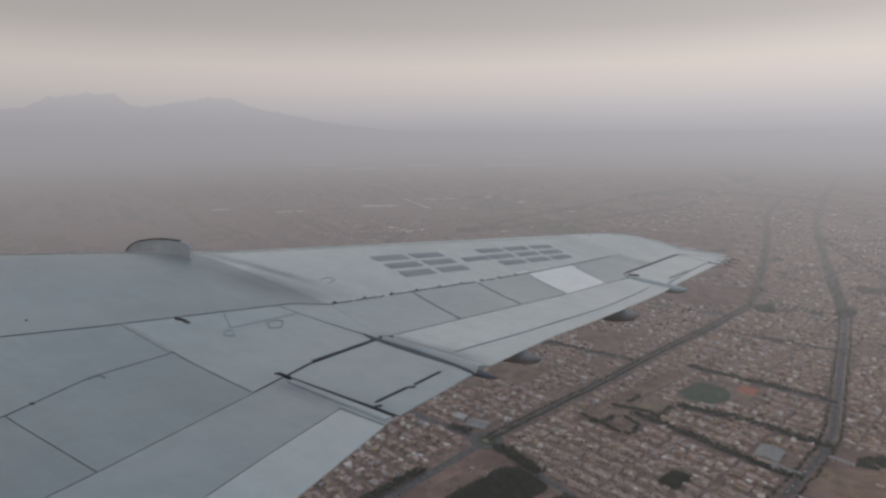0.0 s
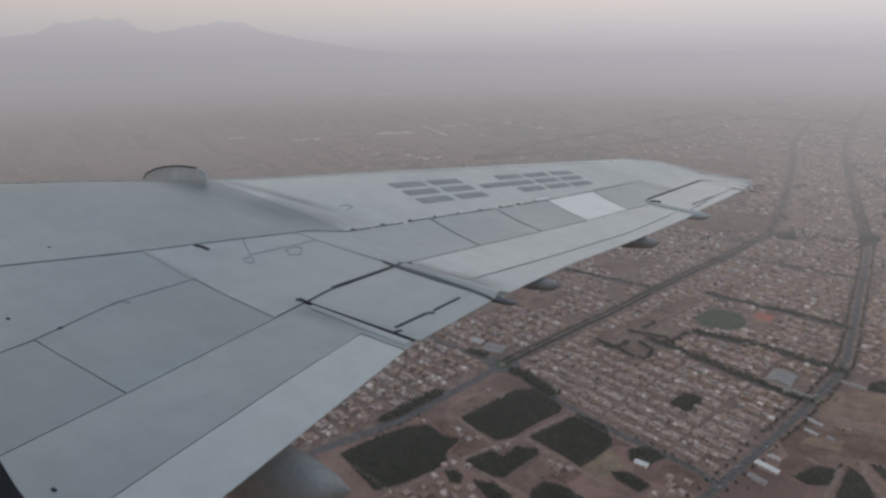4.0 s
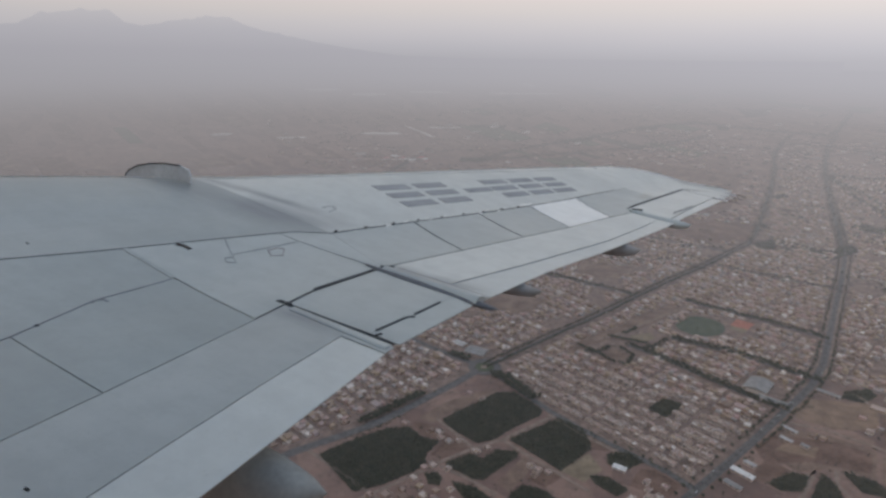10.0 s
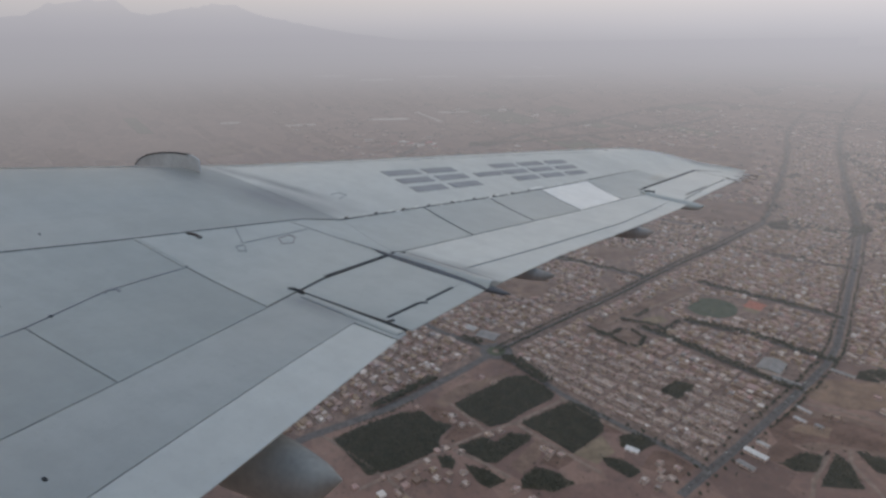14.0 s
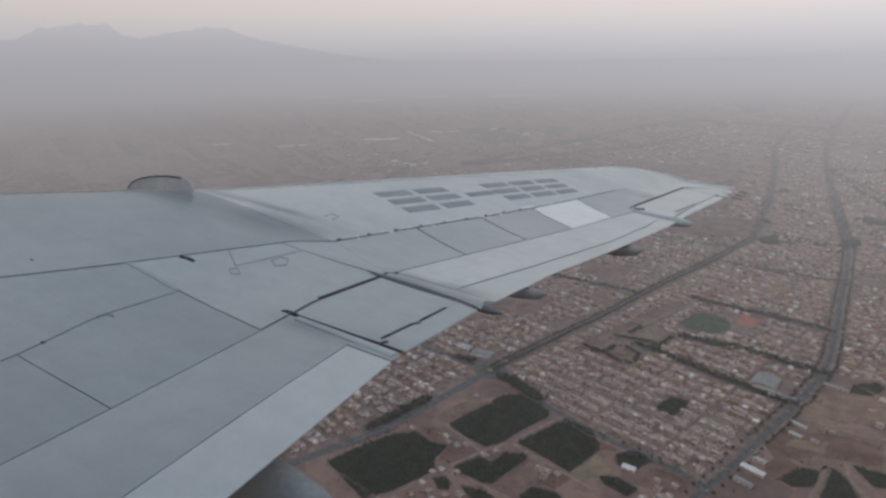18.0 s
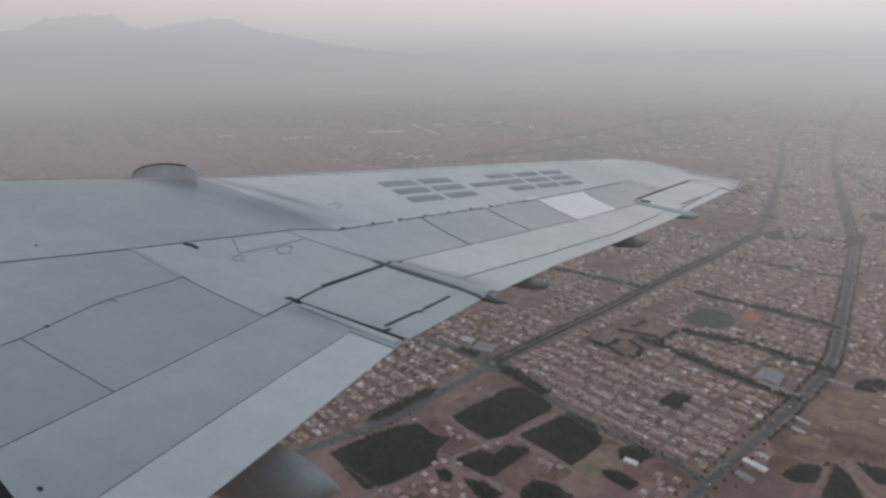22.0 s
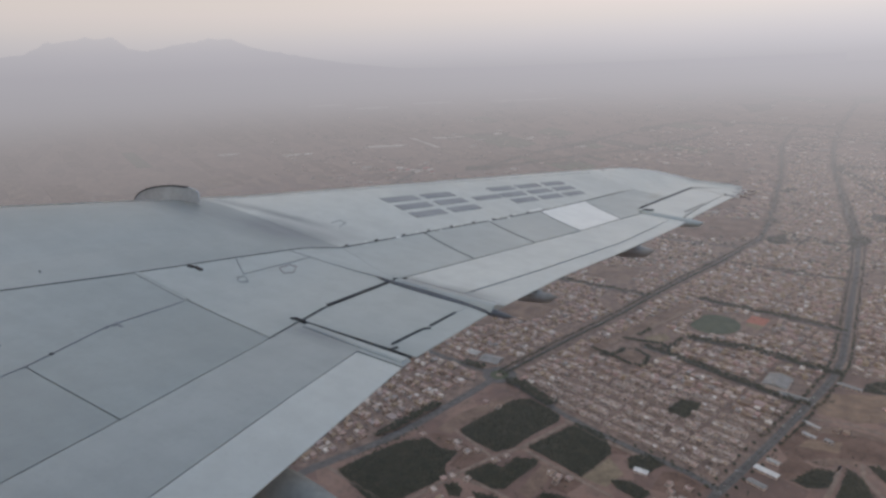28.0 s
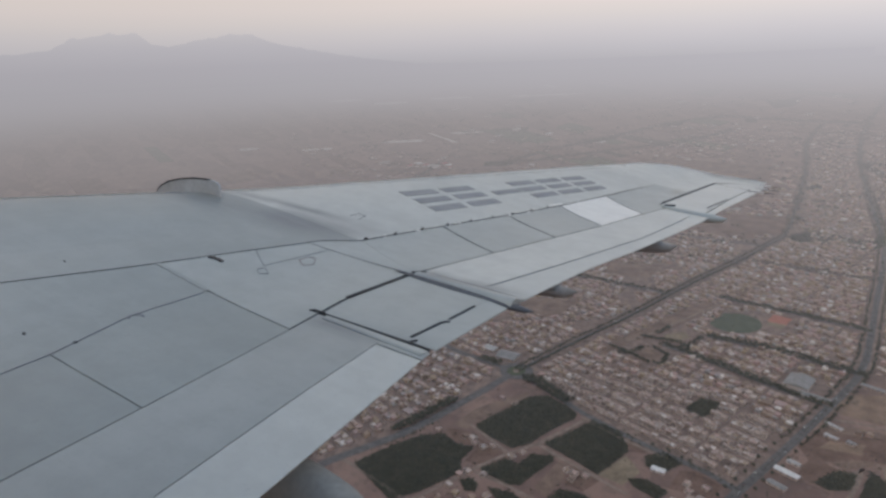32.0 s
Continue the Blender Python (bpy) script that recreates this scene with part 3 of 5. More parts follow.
panel("skin_panel", line(HINGE), line(FRONT_IN), 2.478, 3.75, PAINT, (10, 24, 0, 5), slant=(0.106, -0.07))
panel("skin_panel", line(HINGE), front_mid, 3.755, 3.80, PAINT, (9, 9, 0, 2), slant=(-0.07, 0.27), ny=4)
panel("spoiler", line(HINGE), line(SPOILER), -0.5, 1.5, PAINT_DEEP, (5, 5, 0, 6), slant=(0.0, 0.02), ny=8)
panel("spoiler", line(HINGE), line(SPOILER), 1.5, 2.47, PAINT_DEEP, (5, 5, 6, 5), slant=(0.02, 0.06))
ribs = [(3.80, 0.27), (4.72, 0.31), (5.66, 0.34), (6.55, 0.44), (7.60, 0.57), (8.31, 0.71)]
for k, ((ya, sa), (yb, sb)) in enumerate(zip(ribs, ribs[1:])):
    white = k == 3
    panel("spoiler" if k < 4 else "skin_panel", line(HINGE), line(FRONT_OUT), ya, yb, PAINT_WHITE if white else PAINT, (8, 13, 3 if k == 0 else 7, 7) if not white else (8, 18, 3, 3),
          slant=(sa, sb), label="white replacement spoiler panel" if white else "")
panel("skin_panel", line(AILERON), line(FRONT_OUT), 8.36, 9.9, PAINT, (10, 34, 10, 3), slant=(0.66, 0.0))
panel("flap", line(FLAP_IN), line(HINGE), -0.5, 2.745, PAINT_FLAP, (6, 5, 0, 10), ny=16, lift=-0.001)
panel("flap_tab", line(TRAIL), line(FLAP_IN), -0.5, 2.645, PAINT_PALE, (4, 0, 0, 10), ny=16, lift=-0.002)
panel("flap_end_cap", line(TRAIL), line([(-1.79, 2.6), (-1.79, 2.8)]), 2.645, 2.745, PAINT, (0, 0, 8, 10), ny=2)
panel("flap_end_rail", line(TRAIL, -0.02), line(HINGE, 0.06), 2.675, 2.752, PAINT, (0, 0, 0, 0), slant=(0.03, 0.004), nx=12, ny=8, lift=0.003, ridge=0.007)
panel("skin_panel", line(JOG), line(HINGE), 2.785, 3.675, PAINT, (26, 2, 14, 0), slant=(-0.015, 0.045), ny=20)
panel("flap_tab", line(TRAIL), line(JOG), 2.785, 3.645, PAINT, (2, 0, 14, 0), slant=(0, 0.03), ny=20)
panel("flap_end_cap", line(TRAIL), line(HINGE), 3.68, 3.885, PAINT, (14, 0, 0, 3), slant=(0.07, 0), ny=12, ridge=0.04)
panel("flap", line(FLAP_OUT), line(HINGE), 3.887, 8.33, PAINT_PALE, (12, 3, 6, 6), ny=26, lift=-0.001)
panel("flap_tab", line(TRAIL), line(FLAP_OUT), 3.89, 8.33, PAINT_PALE, (4, 0, 5, 6), ny=24, lift=-0.002)
panel("aileron", line(TAB), line(AILERON), 8.40, 11.2, PAINT_PALE, (34, 16, 10, 8), ny=16)
panel("aileron_tab", line(TRAIL), line(TAB), 8.45, 11.05, PAINT_PALE, (16, 0, 8, 8), ny=14)
panel("tip_panel", line(TRAIL), line([(-1.0, 11.2), (-0.47, 11.9), (-0.37, 12.1)]), 11.22, 12.1, PAINT_OUT, (3, 0, 6, 0), ny=8)


def canoe(y, x0, x1, half, deep, sink=0.02, mat=None):
    """A flap-track fairing: a slender pod close under the trailing edge, rounded aft."""
    verts, faces = [], []
    n, m = 18, 14
    te = along(TRAIL, y)
    for i in range(n + 1):
        f = i / n
        r = max(0.03, min(1, 2.6 * f) ** 0.8 * math.sqrt(max(0, 1 - max(0, (f - 0.45) / 0.55) ** 3.0)))
        x = x0 + (x1 - x0) * f
        zc = surf(min(x, te), y) - sink - deep * r - max(0, x - te) * 0.12
        verts += [(x, y + half * r * math.cos(2 * math.pi * k / m), zc + deep * r * math.sin(2 * math.pi * k / m)) for k in range(m)]
    for i in range(n):
        a = i * m
        faces += [(a + k, a + (k + 1) % m, a + m + (k + 1) % m, a + m + k) for k in range(m)]
    faces += [tuple(reversed(range(m))), tuple(range(n * m, n * m + m))]
    return part("flap_track_fairing", mesh("flap_track_fairing", verts, faces, mat or FAIRING, True), wing, "grey pointed fairing under the trailing edge")


canoe(1.74, -3.0, -1.17, 0.16, 0.16, 0.12)
canoe(3.72, -2.4, -1.26, 0.055, 0.03, -0.012, POD_DARK)
canoe(4.40, -2.3, -1.17, 0.09, 0.065, 0.015, POD)
canoe(6.50, -1.95, -0.78, 0.10, 0.085, 0.015, POD)
canoe(8.26, -1.30, -0.47, 0.105, 0.062, -0.03, PAINT)


def fence():
    """The stall fence that stands on the leading edge, dark along its upper rim."""
    prof = [(-5.34, -0.20), (-5.33, -0.07), (-5.27, -0.01), (-5.15, 0.05), (-4.98, 0.098), (-4.80, 0.128), (-4.60, 0.140), (-4.50, 0.127), (-4.463, 0.105), (-4.45, 0.04), (-4.44, -0.06)]
    FY = 3.90
    verts, faces = [], []
    for dy in (-0.009, 0.009):
        verts += [(x, FY + dy, surf(-4.75, FY) + z) for x, z in prof]
    n = len(prof)
    faces = [tuple(reversed(range(n))), tuple(range(n, 2 * n))] + [(i, i + 1, n + i + 1, n + i) for i in range(n - 1)] + [(n - 1, 0, n, 2 * n - 1)]
    ob = part("wing_fence", mesh("wing_fence", verts, faces, FENCE), wing, "curved grey fence plate on the leading edge")
    edge = prof[1:7]
    ev, ef = [], []
    for i, (x, z) in enumerate(edge):
        for dy in (-0.014, 0.014):
            for dz in (-0.006, 0.006):
                ev.append((x - (0.006 if i < 3 else 0), FY + dy, surf(-4.75, FY) + z + dz))
    for i in range(len(edge) - 1):
        a, b = 4 * i, 4 * i + 4
        ef += [(a, a + 1, b + 1, b), (a + 1, a + 3, b + 3, b + 1), (a + 3, a + 2, b + 2, b + 3), (a + 2, a, b, b + 2)]
    k = 4 * (len(edge) - 1)
    ef += [(0, 2, 3, 1), (k, k + 1, k + 3, k + 2)]
    part("fence_edge", mesh("fence_edge", ev, ef, RUBBER), ob, "black rubber edge strip")


fence()


def strip(name, pts, width, mat, lift=0.006, label=""):
    """A thin flat strip laid along points on the wing."""
    verts, faces, fine = [], [], []
    for (xa, ya), (xb, yb) in zip(pts, pts[1:]):
        k = max(2, int(math.hypot(xb - xa, yb - ya) / 0.12))
        fine += [(xa + (xb - xa) * i / k, ya + (yb - ya) * i / k) for i in range(k)]
    fine.append(pts[-1])
    for i, (x, y) in enumerate(fine):
        a, b = fine[max(0, i - 1)], fine[min(len(fine) - 1, i + 1)]
        d = Vector((b[0] - a[0], b[1] - a[1])).normalized()
        for sgn in (-1, 1):
            px, py = x - d.y * sgn * width / 2, y + d.x * sgn * width / 2
            verts.append((px, py, surf(px, py) + lift))
    k = len(verts)
    verts += [(x, y, z - lift) for x, y, z in verts]
    for i in range(len(fine) - 1):
        a = 2 * i
        faces += [(a, a + 1, a + 3, a + 2), (a, a + 2, k + a + 2, k + a), (a + 1, k + a + 1, k + a + 3, a + 3)]
    faces += [(0, k, k + 1, 1), (k - 2, k - 1, 2 * k - 1, 2 * k - 2)]
    return part(name, mesh(name, verts, faces, mat), wing, label)


strip("seam_sealant", [(along(FRONT_IN, y) + 0.005, y) for y in (0.6, 1.7, 2.45, 3.19, 3.8)] + [(along(FRONT_OUT, 4.06), 4.06)], 0.006, GAP, 0.003, "dark seam sealant")
for pts, wd in (([(along(FRONT_OUT, 4.05 + 0.3 * i), 4.05 + 0.3 * i) for i in range(19)], 0.011), ([(along(FLAP_OUT, 3.95 + 0.3 * i), 3.95 + 0.3 * i) for i in range(14)], 0.005)):
    strip("seam_sealant", pts, wd, GAP if wd > 0.01 else PAINT_DARK, 0.003, "dark seam sealant")
for (ya, sa) in ribs[1:5]:
    strip("seam_sealant", [(along(FRONT_OUT, ya + sa) + 0.01, ya + sa), (along(HINGE, ya) - 0.01, ya)], 0.010, GAP if ya < 6 else PAINT_DARK, 0.003, "dark seam sealant")
for pts in ([(-1.655, 2.79), (-1.637, 2.83)], [(-1.686, 2.84), (-1.653, 3.145)], [(-1.650, 3.15), (-1.618, 3.185)], [(-1.640, 3.215), (-1.615, 3.52)]):
    strip("tab_slot", pts, 0.018, GAP, 0.004, "dark stepped slot before the tab")
strip("hinge_cover", [(-2.272, 3.78), (-2.225, 3.83), (-2.20, 3.86)], 0.034, GAP, 0.006, "dark open hinge slot")
strip("hinge_cover", [(-2.35, 2.765), (-2.26, 2.765)], 0.022, GAP, 0.006, "dark open hinge slot")
strip("white_edge", [(-2.30, 6.84), (-2.235, 7.1)], 0.03, PAINT_WHITE, 0.005, "white painted edge strip")
strip("hinge_cover", [(-2.325, 3.06), (-2.262, 3.76)], 0.028, GAP, 0.003, "dark open hinge slot")
strip("hinge_cover", [(-2.365, 2.752), (-2.31, 2.76)], 0.02, GAP, 0.003, "dark open hinge slot")
strip("aileron_slot", [(along(AILERON, y) - 0.004, y) for y in (8.6, 9.4, 10.2, 11.0, 11.35)], 0.042, GAP, 0.003, "dark open aileron slot")
strip("aileron_slot", [(-0.765, 8.84), (-0.605, 9.84)], 0.02, GAP, 0.003)
strip("fairing_slot", [(-1.25, 8.40), (-1.17, 8.47), (-1.13, 8.50)], 0.014, GAP, 0.02, "dark slot beside the hinge fairing")
# bright leading edge, faint seams, small fittings
strip("leading_edge_strip", [(lead(y) + 0.14 + tip_cut(y), y) for y in (4.75, 6, 8, 10, 11.1, 11.7, 12.05, 12.3, 12.5)], 0.10, METAL, 0.004, "bare metal leading edge")
strip("leading_edge_lip", [(lead(y) + 0.233, y) for y in (1.0, 2.0, 3.0, 3.82)], 0.02, LIP, 0.011, "pale leading edge lip")
strip("leading_edge_lip", [(lead(y) + along([(0.233, 4.0), (0.209, 5.2), (0.185, 6.6), (0.151, 8.6), (0.14, 11.6)], y), y) for y in (3.98, 5, 6, 7, 8, 9, 10, 11.1)], 0.02, LIP, 0.010, "pale leading edge lip")
strip("leading_edge_lip", [(lead(y) + tip_cut(y) + 0.14 - 0.05 * (y - 11.1), y) for y in (11.1, 11.4, 11.7, 12.0, 12.15, 12.3, 12.45, 12.58)], 0.03, LIP, 0.008, "pale leading edge lip")
strip("leading_edge_seam", [(lead(y) + 0.36, y) for y in (4.2, 5.5, 7.0, 8.5, 10.0)], 0.006, FAINT, 0.003, "faint seam behind the leading edge")
strip("seam_sealant", [(along(SPOILER, y), y) for y in (0.6, 1.52, 2.01, 2.5)], 0.006, PAINT_DARK, 0.003, "dark seam sealant")
strip("seam_filler", [(along(FRONT_IN, 2.57) + 0.01, 2.578), (along(SPOILER, 2.53) - 0.012, 2.534)], 0.034, PAINT_MID, 0.003, "painted-over seam filler")
strip("access_seam", [(-3.32, 3.24), (-3.08, 3.08), (-2.99, 3.68)], 0.008, FAINT, 0.003)
strip("access_seam", [(-2.996, 3.35), (-2.994, 3.453), (-2.936, 3.465), (-2.87, 3.365), (-2.907, 3.294), (-2.996, 3.35)], 0.008, RUSTY, 0.003, "faded reddish painted outline")
strip("access_seam", [(-3.068, 3.001), (-3.041, 3.058), (-2.962, 3.002), (-2.998, 2.958), (-3.05, 2.99)], 0.007, FAINT, 0.003)
strip("access_seam", [(-3.18, 3.68), (-2.7, 3.72), (-2.29, 3.76)], 0.007, FAINT, 0.003)
strip("access_seam", [(-3.412, 4.5), (-3.407, 4.611), (-3.329, 4.618), (-3.305, 4.479)], 0.008, FAINT, 0.003)
strip("scratch", [(-3.485, 2.553), (-3.399, 2.561), (-3.183, 2.552)], 0.006, FAINT, 0.003)
strip("drain_slot", [(-3.425, 2.895), (-3.37, 2.918), (-3.31, 2.912)], 0.026, SLOT, 0.008, "dark drain slot")
strip("hinge_bracket", [(-2.997, 1.988), (-3.023, 2.017), (-2.998, 2.058), (-2.964, 2.058)], 0.01, PAINT_DARK, 0.003)
for x, y, w in ((-1.87, 1.0, 0.010), (-3.92, 2.17, 0.006), (-3.2, 1.55, 0.012), (-2.95, 1.66, 0.016), (-3.5, 1.2, 0.012)):
    strip("fastener", [(x, y), (x + 0.02, y)], w, GAP, 0.004)
for i in range(9):
    y = 4.12 + i * 0.33
    x = along(FRONT_OUT, y) - 0.02
    strip("seam_clip", [(x, y), (x, y + 0.04)], 0.014, SLOT, 0.006, "rusty seam clip")
chips = random.Random(5)
for _ in range(18):
    y = chips.uniform(4.2, 7.6)
    x = along(FRONT_OUT, y) + chips.choice((-0.018, 0.016)) + chips.uniform(-0.004, 0.004)
    strip("paint_chip", [(x, y), (x + chips.uniform(-0.004, 0.008), y + chips.uniform(0.02, 0.07))], chips.uniform(0.008, 0.016), PAINT_WHITE, 0.004)
for y, x in ((11.15, -0.27), (11.6, -0.22), (12.05, -0.19)):
    verts, faces = [], []
    z = surf(x - 0.1, y)
    box_data(x - 0.10, x + 0.10, y - 0.035, y + 0.035, z - 0.02, z + 0.008, verts, faces, True)
    holder = part("wick_holder", mesh("wick_holder", verts, faces, METAL), wing, "pale stubby wick holder")
    verts, faces = [], []
    box_data(x + 0.10, x + 0.26, y - 0.007, y + 0.007, z - 0.012, z, verts, faces, True)
    part("static_wick", mesh("static_wick", verts, faces, RUBBER), holder, "thin black static wick")

# marking: six characters, each shown as plain bars
base = lambda y: along([(-2.98, 5.42), (-2.09, 8.55)], y)
crown = lambda y: along([(-3.60, 5.66), (-2.53, 8.90)], y + 0.3)
for k in range(6):
    ya = 5.38 + k * 0.55
    yb = ya + 0.45
    rows = ((0.0, 0.24), (0.40, 0.62), (0.78, 1.0)) if k != 2 else ((0.42, 0.62),)
    for lo, hi in rows:
        verts, faces = [], []
        n = 8
        for i in range(n + 1):
            y = ya + (yb - ya) * i / n + (0.06 if k == 2 else 0)
            for f in (lo, hi):
                x = crown(y) + (base(y) - crown(y)) * f
                yy = y + 0.2 * (1 - f)
                verts.append((x, yy, surf(x, yy) + 0.004))
        m = len(verts)
        verts += [(x, y, z - 0.004) for x, y, z in verts]
        for i in range(n):
            a = 2 * i
            faces += [(a, a + 1, a + 3, a + 2), (a, a + 2, m + a + 2, m + a), (a + 1, m + a + 1, m + a + 3, a + 3)]
        faces += [(0, m, m + 1, 1), (m - 2, m - 1, 2 * m - 1, 2 * m - 2)]
        part("marking_bar", mesh("marking_bar", verts, faces, MARK), wing, "faded dark grey painted marking bar")


def fuselage():
    """The cabin shell round the camera, with the window that it looks through."""
    verts, faces = [], []
    rad, cy, cz, n = 1.65, -1.50, -0.25, 40
    lo, hi = math.asin((-0.34 - cz) / rad), math.asin((0.34 - cz) / rad)
    angs = [hi + (2 * math.pi - (hi - lo)) * i / n for i in range(n + 1)]
    for x in (-9.0, 7.0):
        verts += [(x, cy + rad * math.cos(a), cz + rad * math.sin(a)) for a in angs]
        verts += [(x, cy + (rad - 0.1) * math.cos(a), cz + (rad - 0.1) * math.sin(a)) for a in angs]
    m = 2 * (n + 1)
    for i in range(n):
        faces += [(i, i + 1, m + i + 1, m + i), (n + 1 + i, m + n + 1 + i, m + n + 2 + i, n + 2 + i)]
    faces += [tuple(range(n + 1)), tuple(reversed(range(m, m + n + 1)))]
    part("fuselage", mesh("fuselage", verts, faces, FUSELAGE), aircraft, "grey fuselage shell")
    # side panel with a rounded opening, seat window
    k = 48
    inner, outer = [], []
    for i in range(k):
        a = 2 * math.pi * i / k
        c, sn = math.cos(a), math.sin(a)
        e = 2 / 4.3
        inner.append((-0.125 + 0.27 * math.copysign(abs(c) ** e, c), -0.05 + 0.236 * math.copysign(abs(sn) ** e, sn)))
        q = 1 / max(abs(c), abs(sn))
        outer.append((-0.125 + 0.6 * c * q, 0.36 * sn * q))
    verts, faces = [], []
    for y in (0.10, 0.16):
        verts += [(x, y, z) for x, z in inner] + [(x, y, z) for x, z in outer]
    for i in range(k):
        j = (i + 1) % k
        faces += [(i, j, k + j, k + i), (2 * k + i, 3 * k + i, 3 * k + j, 2 * k + j), (i, 2 * k + i, 2 * k + j, j)]
    part("window_surround", mesh("window_surround", verts, faces, TRIM), aircraft, "dark rounded cabin window surround")
    for x0, x1 in ((-9.0, -0.725), (0.475, 7.0)):
        part("cabin_side", boxes("cabin_side", [(x0, x1, 0.10, 0.16, -0.36, 0.36)], FUSELAGE), aircraft)


fuselage()

# ---- the land below: roads, fields, town ----
U = Vector((0.358, 0.934))      # the way of the boulevards
V = Vector((0.934, -0.358))     # the way of the house rows
HUB = (-431, 1033)              # the roundabout
rng = random.Random(11)
BVD_EAST = [(-37, 763), (-7, 835), (27, 917), (61, 1000), (100, 1101), (134, 1190), (163, 1270), (185, 1362), (208, 1523), (234, 1721), (268, 1959), (296, 2202), (291, 2404), (282, 2687), (272, 3007), (286, 3283)]
BVD_WEST = [HUB, (-409, 1093), (-379, 1172), (-344, 1269), (-303, 1370), (-269, 1463), (-213, 1628), (-158, 1779), (-82, 1965), (-25, 2103), (21, 2196), (43, 2340), (59, 2581), (77, 2841), (82, 3054), (76, 3241), (105, 3393), (143, 3528)]
SOUTH_ROAD = [(-640, 520), (-585, 636), (-556, 686), (-525, 740), (-497, 807), (-477, 876), (-458, 935), HUB]
EDGE_ROAD = [HUB, (-337, 980), (-263, 938), (-200, 910), (-139, 887), (-93, 873), (-49, 858), (-8, 836)]
WEST_ROAD = [HUB, (-497, 1043), (-573, 1060), (-662, 1088), (-900, 1160), (-1200, 1270)]


def lie(x, y):
    """Height at which sheets lie on the land: a little proud of it where it curves."""
    return terrain(x, y) + 0.0007 * max(0, math.hypot(x, y) - 1850)


def inside(p, poly):
    x, y = p
    hit = False
    for (xa, ya), (xb, yb) in zip(poly, poly[1:] + poly[:1]):
        if (ya > y) != (yb > y) and x < (xb - xa) * (y - ya) / (yb - ya) + xa:
            hit = not hit
    return hit


def off_line(p, pts):
    best = 1e9
    for (xa, ya), (xb, yb) in zip(pts, pts[1:]):
        dx, dy = xb - xa, yb - ya
        k = min(1, max(0, ((p[0] - xa) * dx + (p[1] - ya) * dy) / (dx * dx + dy * dy)))
        best = min(best, math.hypot(p[0] - xa - k * dx, p[1] - ya - k * dy))
    return best


def along_y(pts, y):
    for (xa, ya), (xb, yb) in zip(pts, pts[1:]):
        if y <= yb:
            break
    return xa + (xb - xa) * (y - ya) / (yb - ya)


def ribbon(name, pts, width, z, mat, label, category="road", kind="structure", wob=0.08):
    """A road or track along points, its edges a little uneven."""
    fine = []
    for (xa, ya), (xb, yb) in zip(pts, pts[1:]):
        k = max(1, int(math.hypot(xb - xa, yb - ya) / 14))
        fine += [(xa + (xb - xa) * i / k, ya + (yb - ya) * i / k) for i in range(k)]
    fine.append(pts[-1])
    verts, faces = [], []
    for i, (x, y) in enumerate(fine):
        a, b = fine[max(0, i - 1)], fine[min(len(fine) - 1, i + 1)]
        d = Vector((b[0] - a[0], b[1] - a[1])).normalized()
        for sgn in (-1, 1):
            w = width / 2 * (1 + rng.uniform(-wob, wob))
            px, py = x - d.y * sgn * w, y + d.x * sgn * w
            verts += [(px, py, z + lie(px, py)), (px, py, terrain(px, py) - 0.3)]
    for i in range(len(fine) - 1):
        a = 4 * i
        faces += [(a, a + 4, a + 6, a + 2), (a, a + 1, a + 5, a + 4), (a + 2, a + 6, a + 7, a + 3)]
    return tagged(new(name, mesh(name, verts, faces, mat)), label, category, kind=kind)


def plot(name, poly, z, mat, label, category="field"):
    """A field: a low raised sheet with a ragged edge, cut fine where the land curves."""
    edge = []
    for (xa, ya), (xb, yb) in zip(poly, poly[1:] + poly[:1]):
        k = max(1, int(math.hypot(xb - xa, yb - ya) / (7 if math.hypot(xa, ya) < 1900 else 18)))
        for i in range(k):
            r = 0 if i == 0 else 0.9
            edge.append((xa + (xb - xa) * i / k + rng.uniform(-r, r), ya + (yb - ya) * i / k + rng.uniform(-r, r)))
    n = len(edge)
    verts = [(x, y, z + lie(x, y)) for x, y in edge] + [(x, y, terrain(x, y) - 0.3) for x, y in edge]
    faces = [(i, n + i, n + (i + 1) % n, (i + 1) % n) for i in range(n)]
    if max(math.hypot(x, y) for x, y in poly) < 1900:
        faces.append(tuple(range(n)))
    else:
        todo = [tuple(t) for t in tessellate_polygon([[Vector((x, y, 0)) for x, y in edge]])]
        while todo:
            t = todo.pop()
            long, a = max((math.hypot(verts[t[q]][0] - verts[t[q - 2]][0], verts[t[q]][1] - verts[t[q - 2]][1]), q) for q in range(3))
            if long < 60:
                faces.append(t)
                continue
            ia, ib, ic = t[a], t[a - 2], t[a - 1]
            x, y = (verts[ia][0] + verts[ib][0]) / 2, (verts[ia][1] + verts[ib][1]) / 2
            verts.append((x, y, z + lie(x, y)))
            m = len(verts) - 1
            todo += [(ia, m, ic), (m, ib, ic)]
    return tagged(new(name, mesh(name, verts, faces, mat)), label, category, kind="structure")


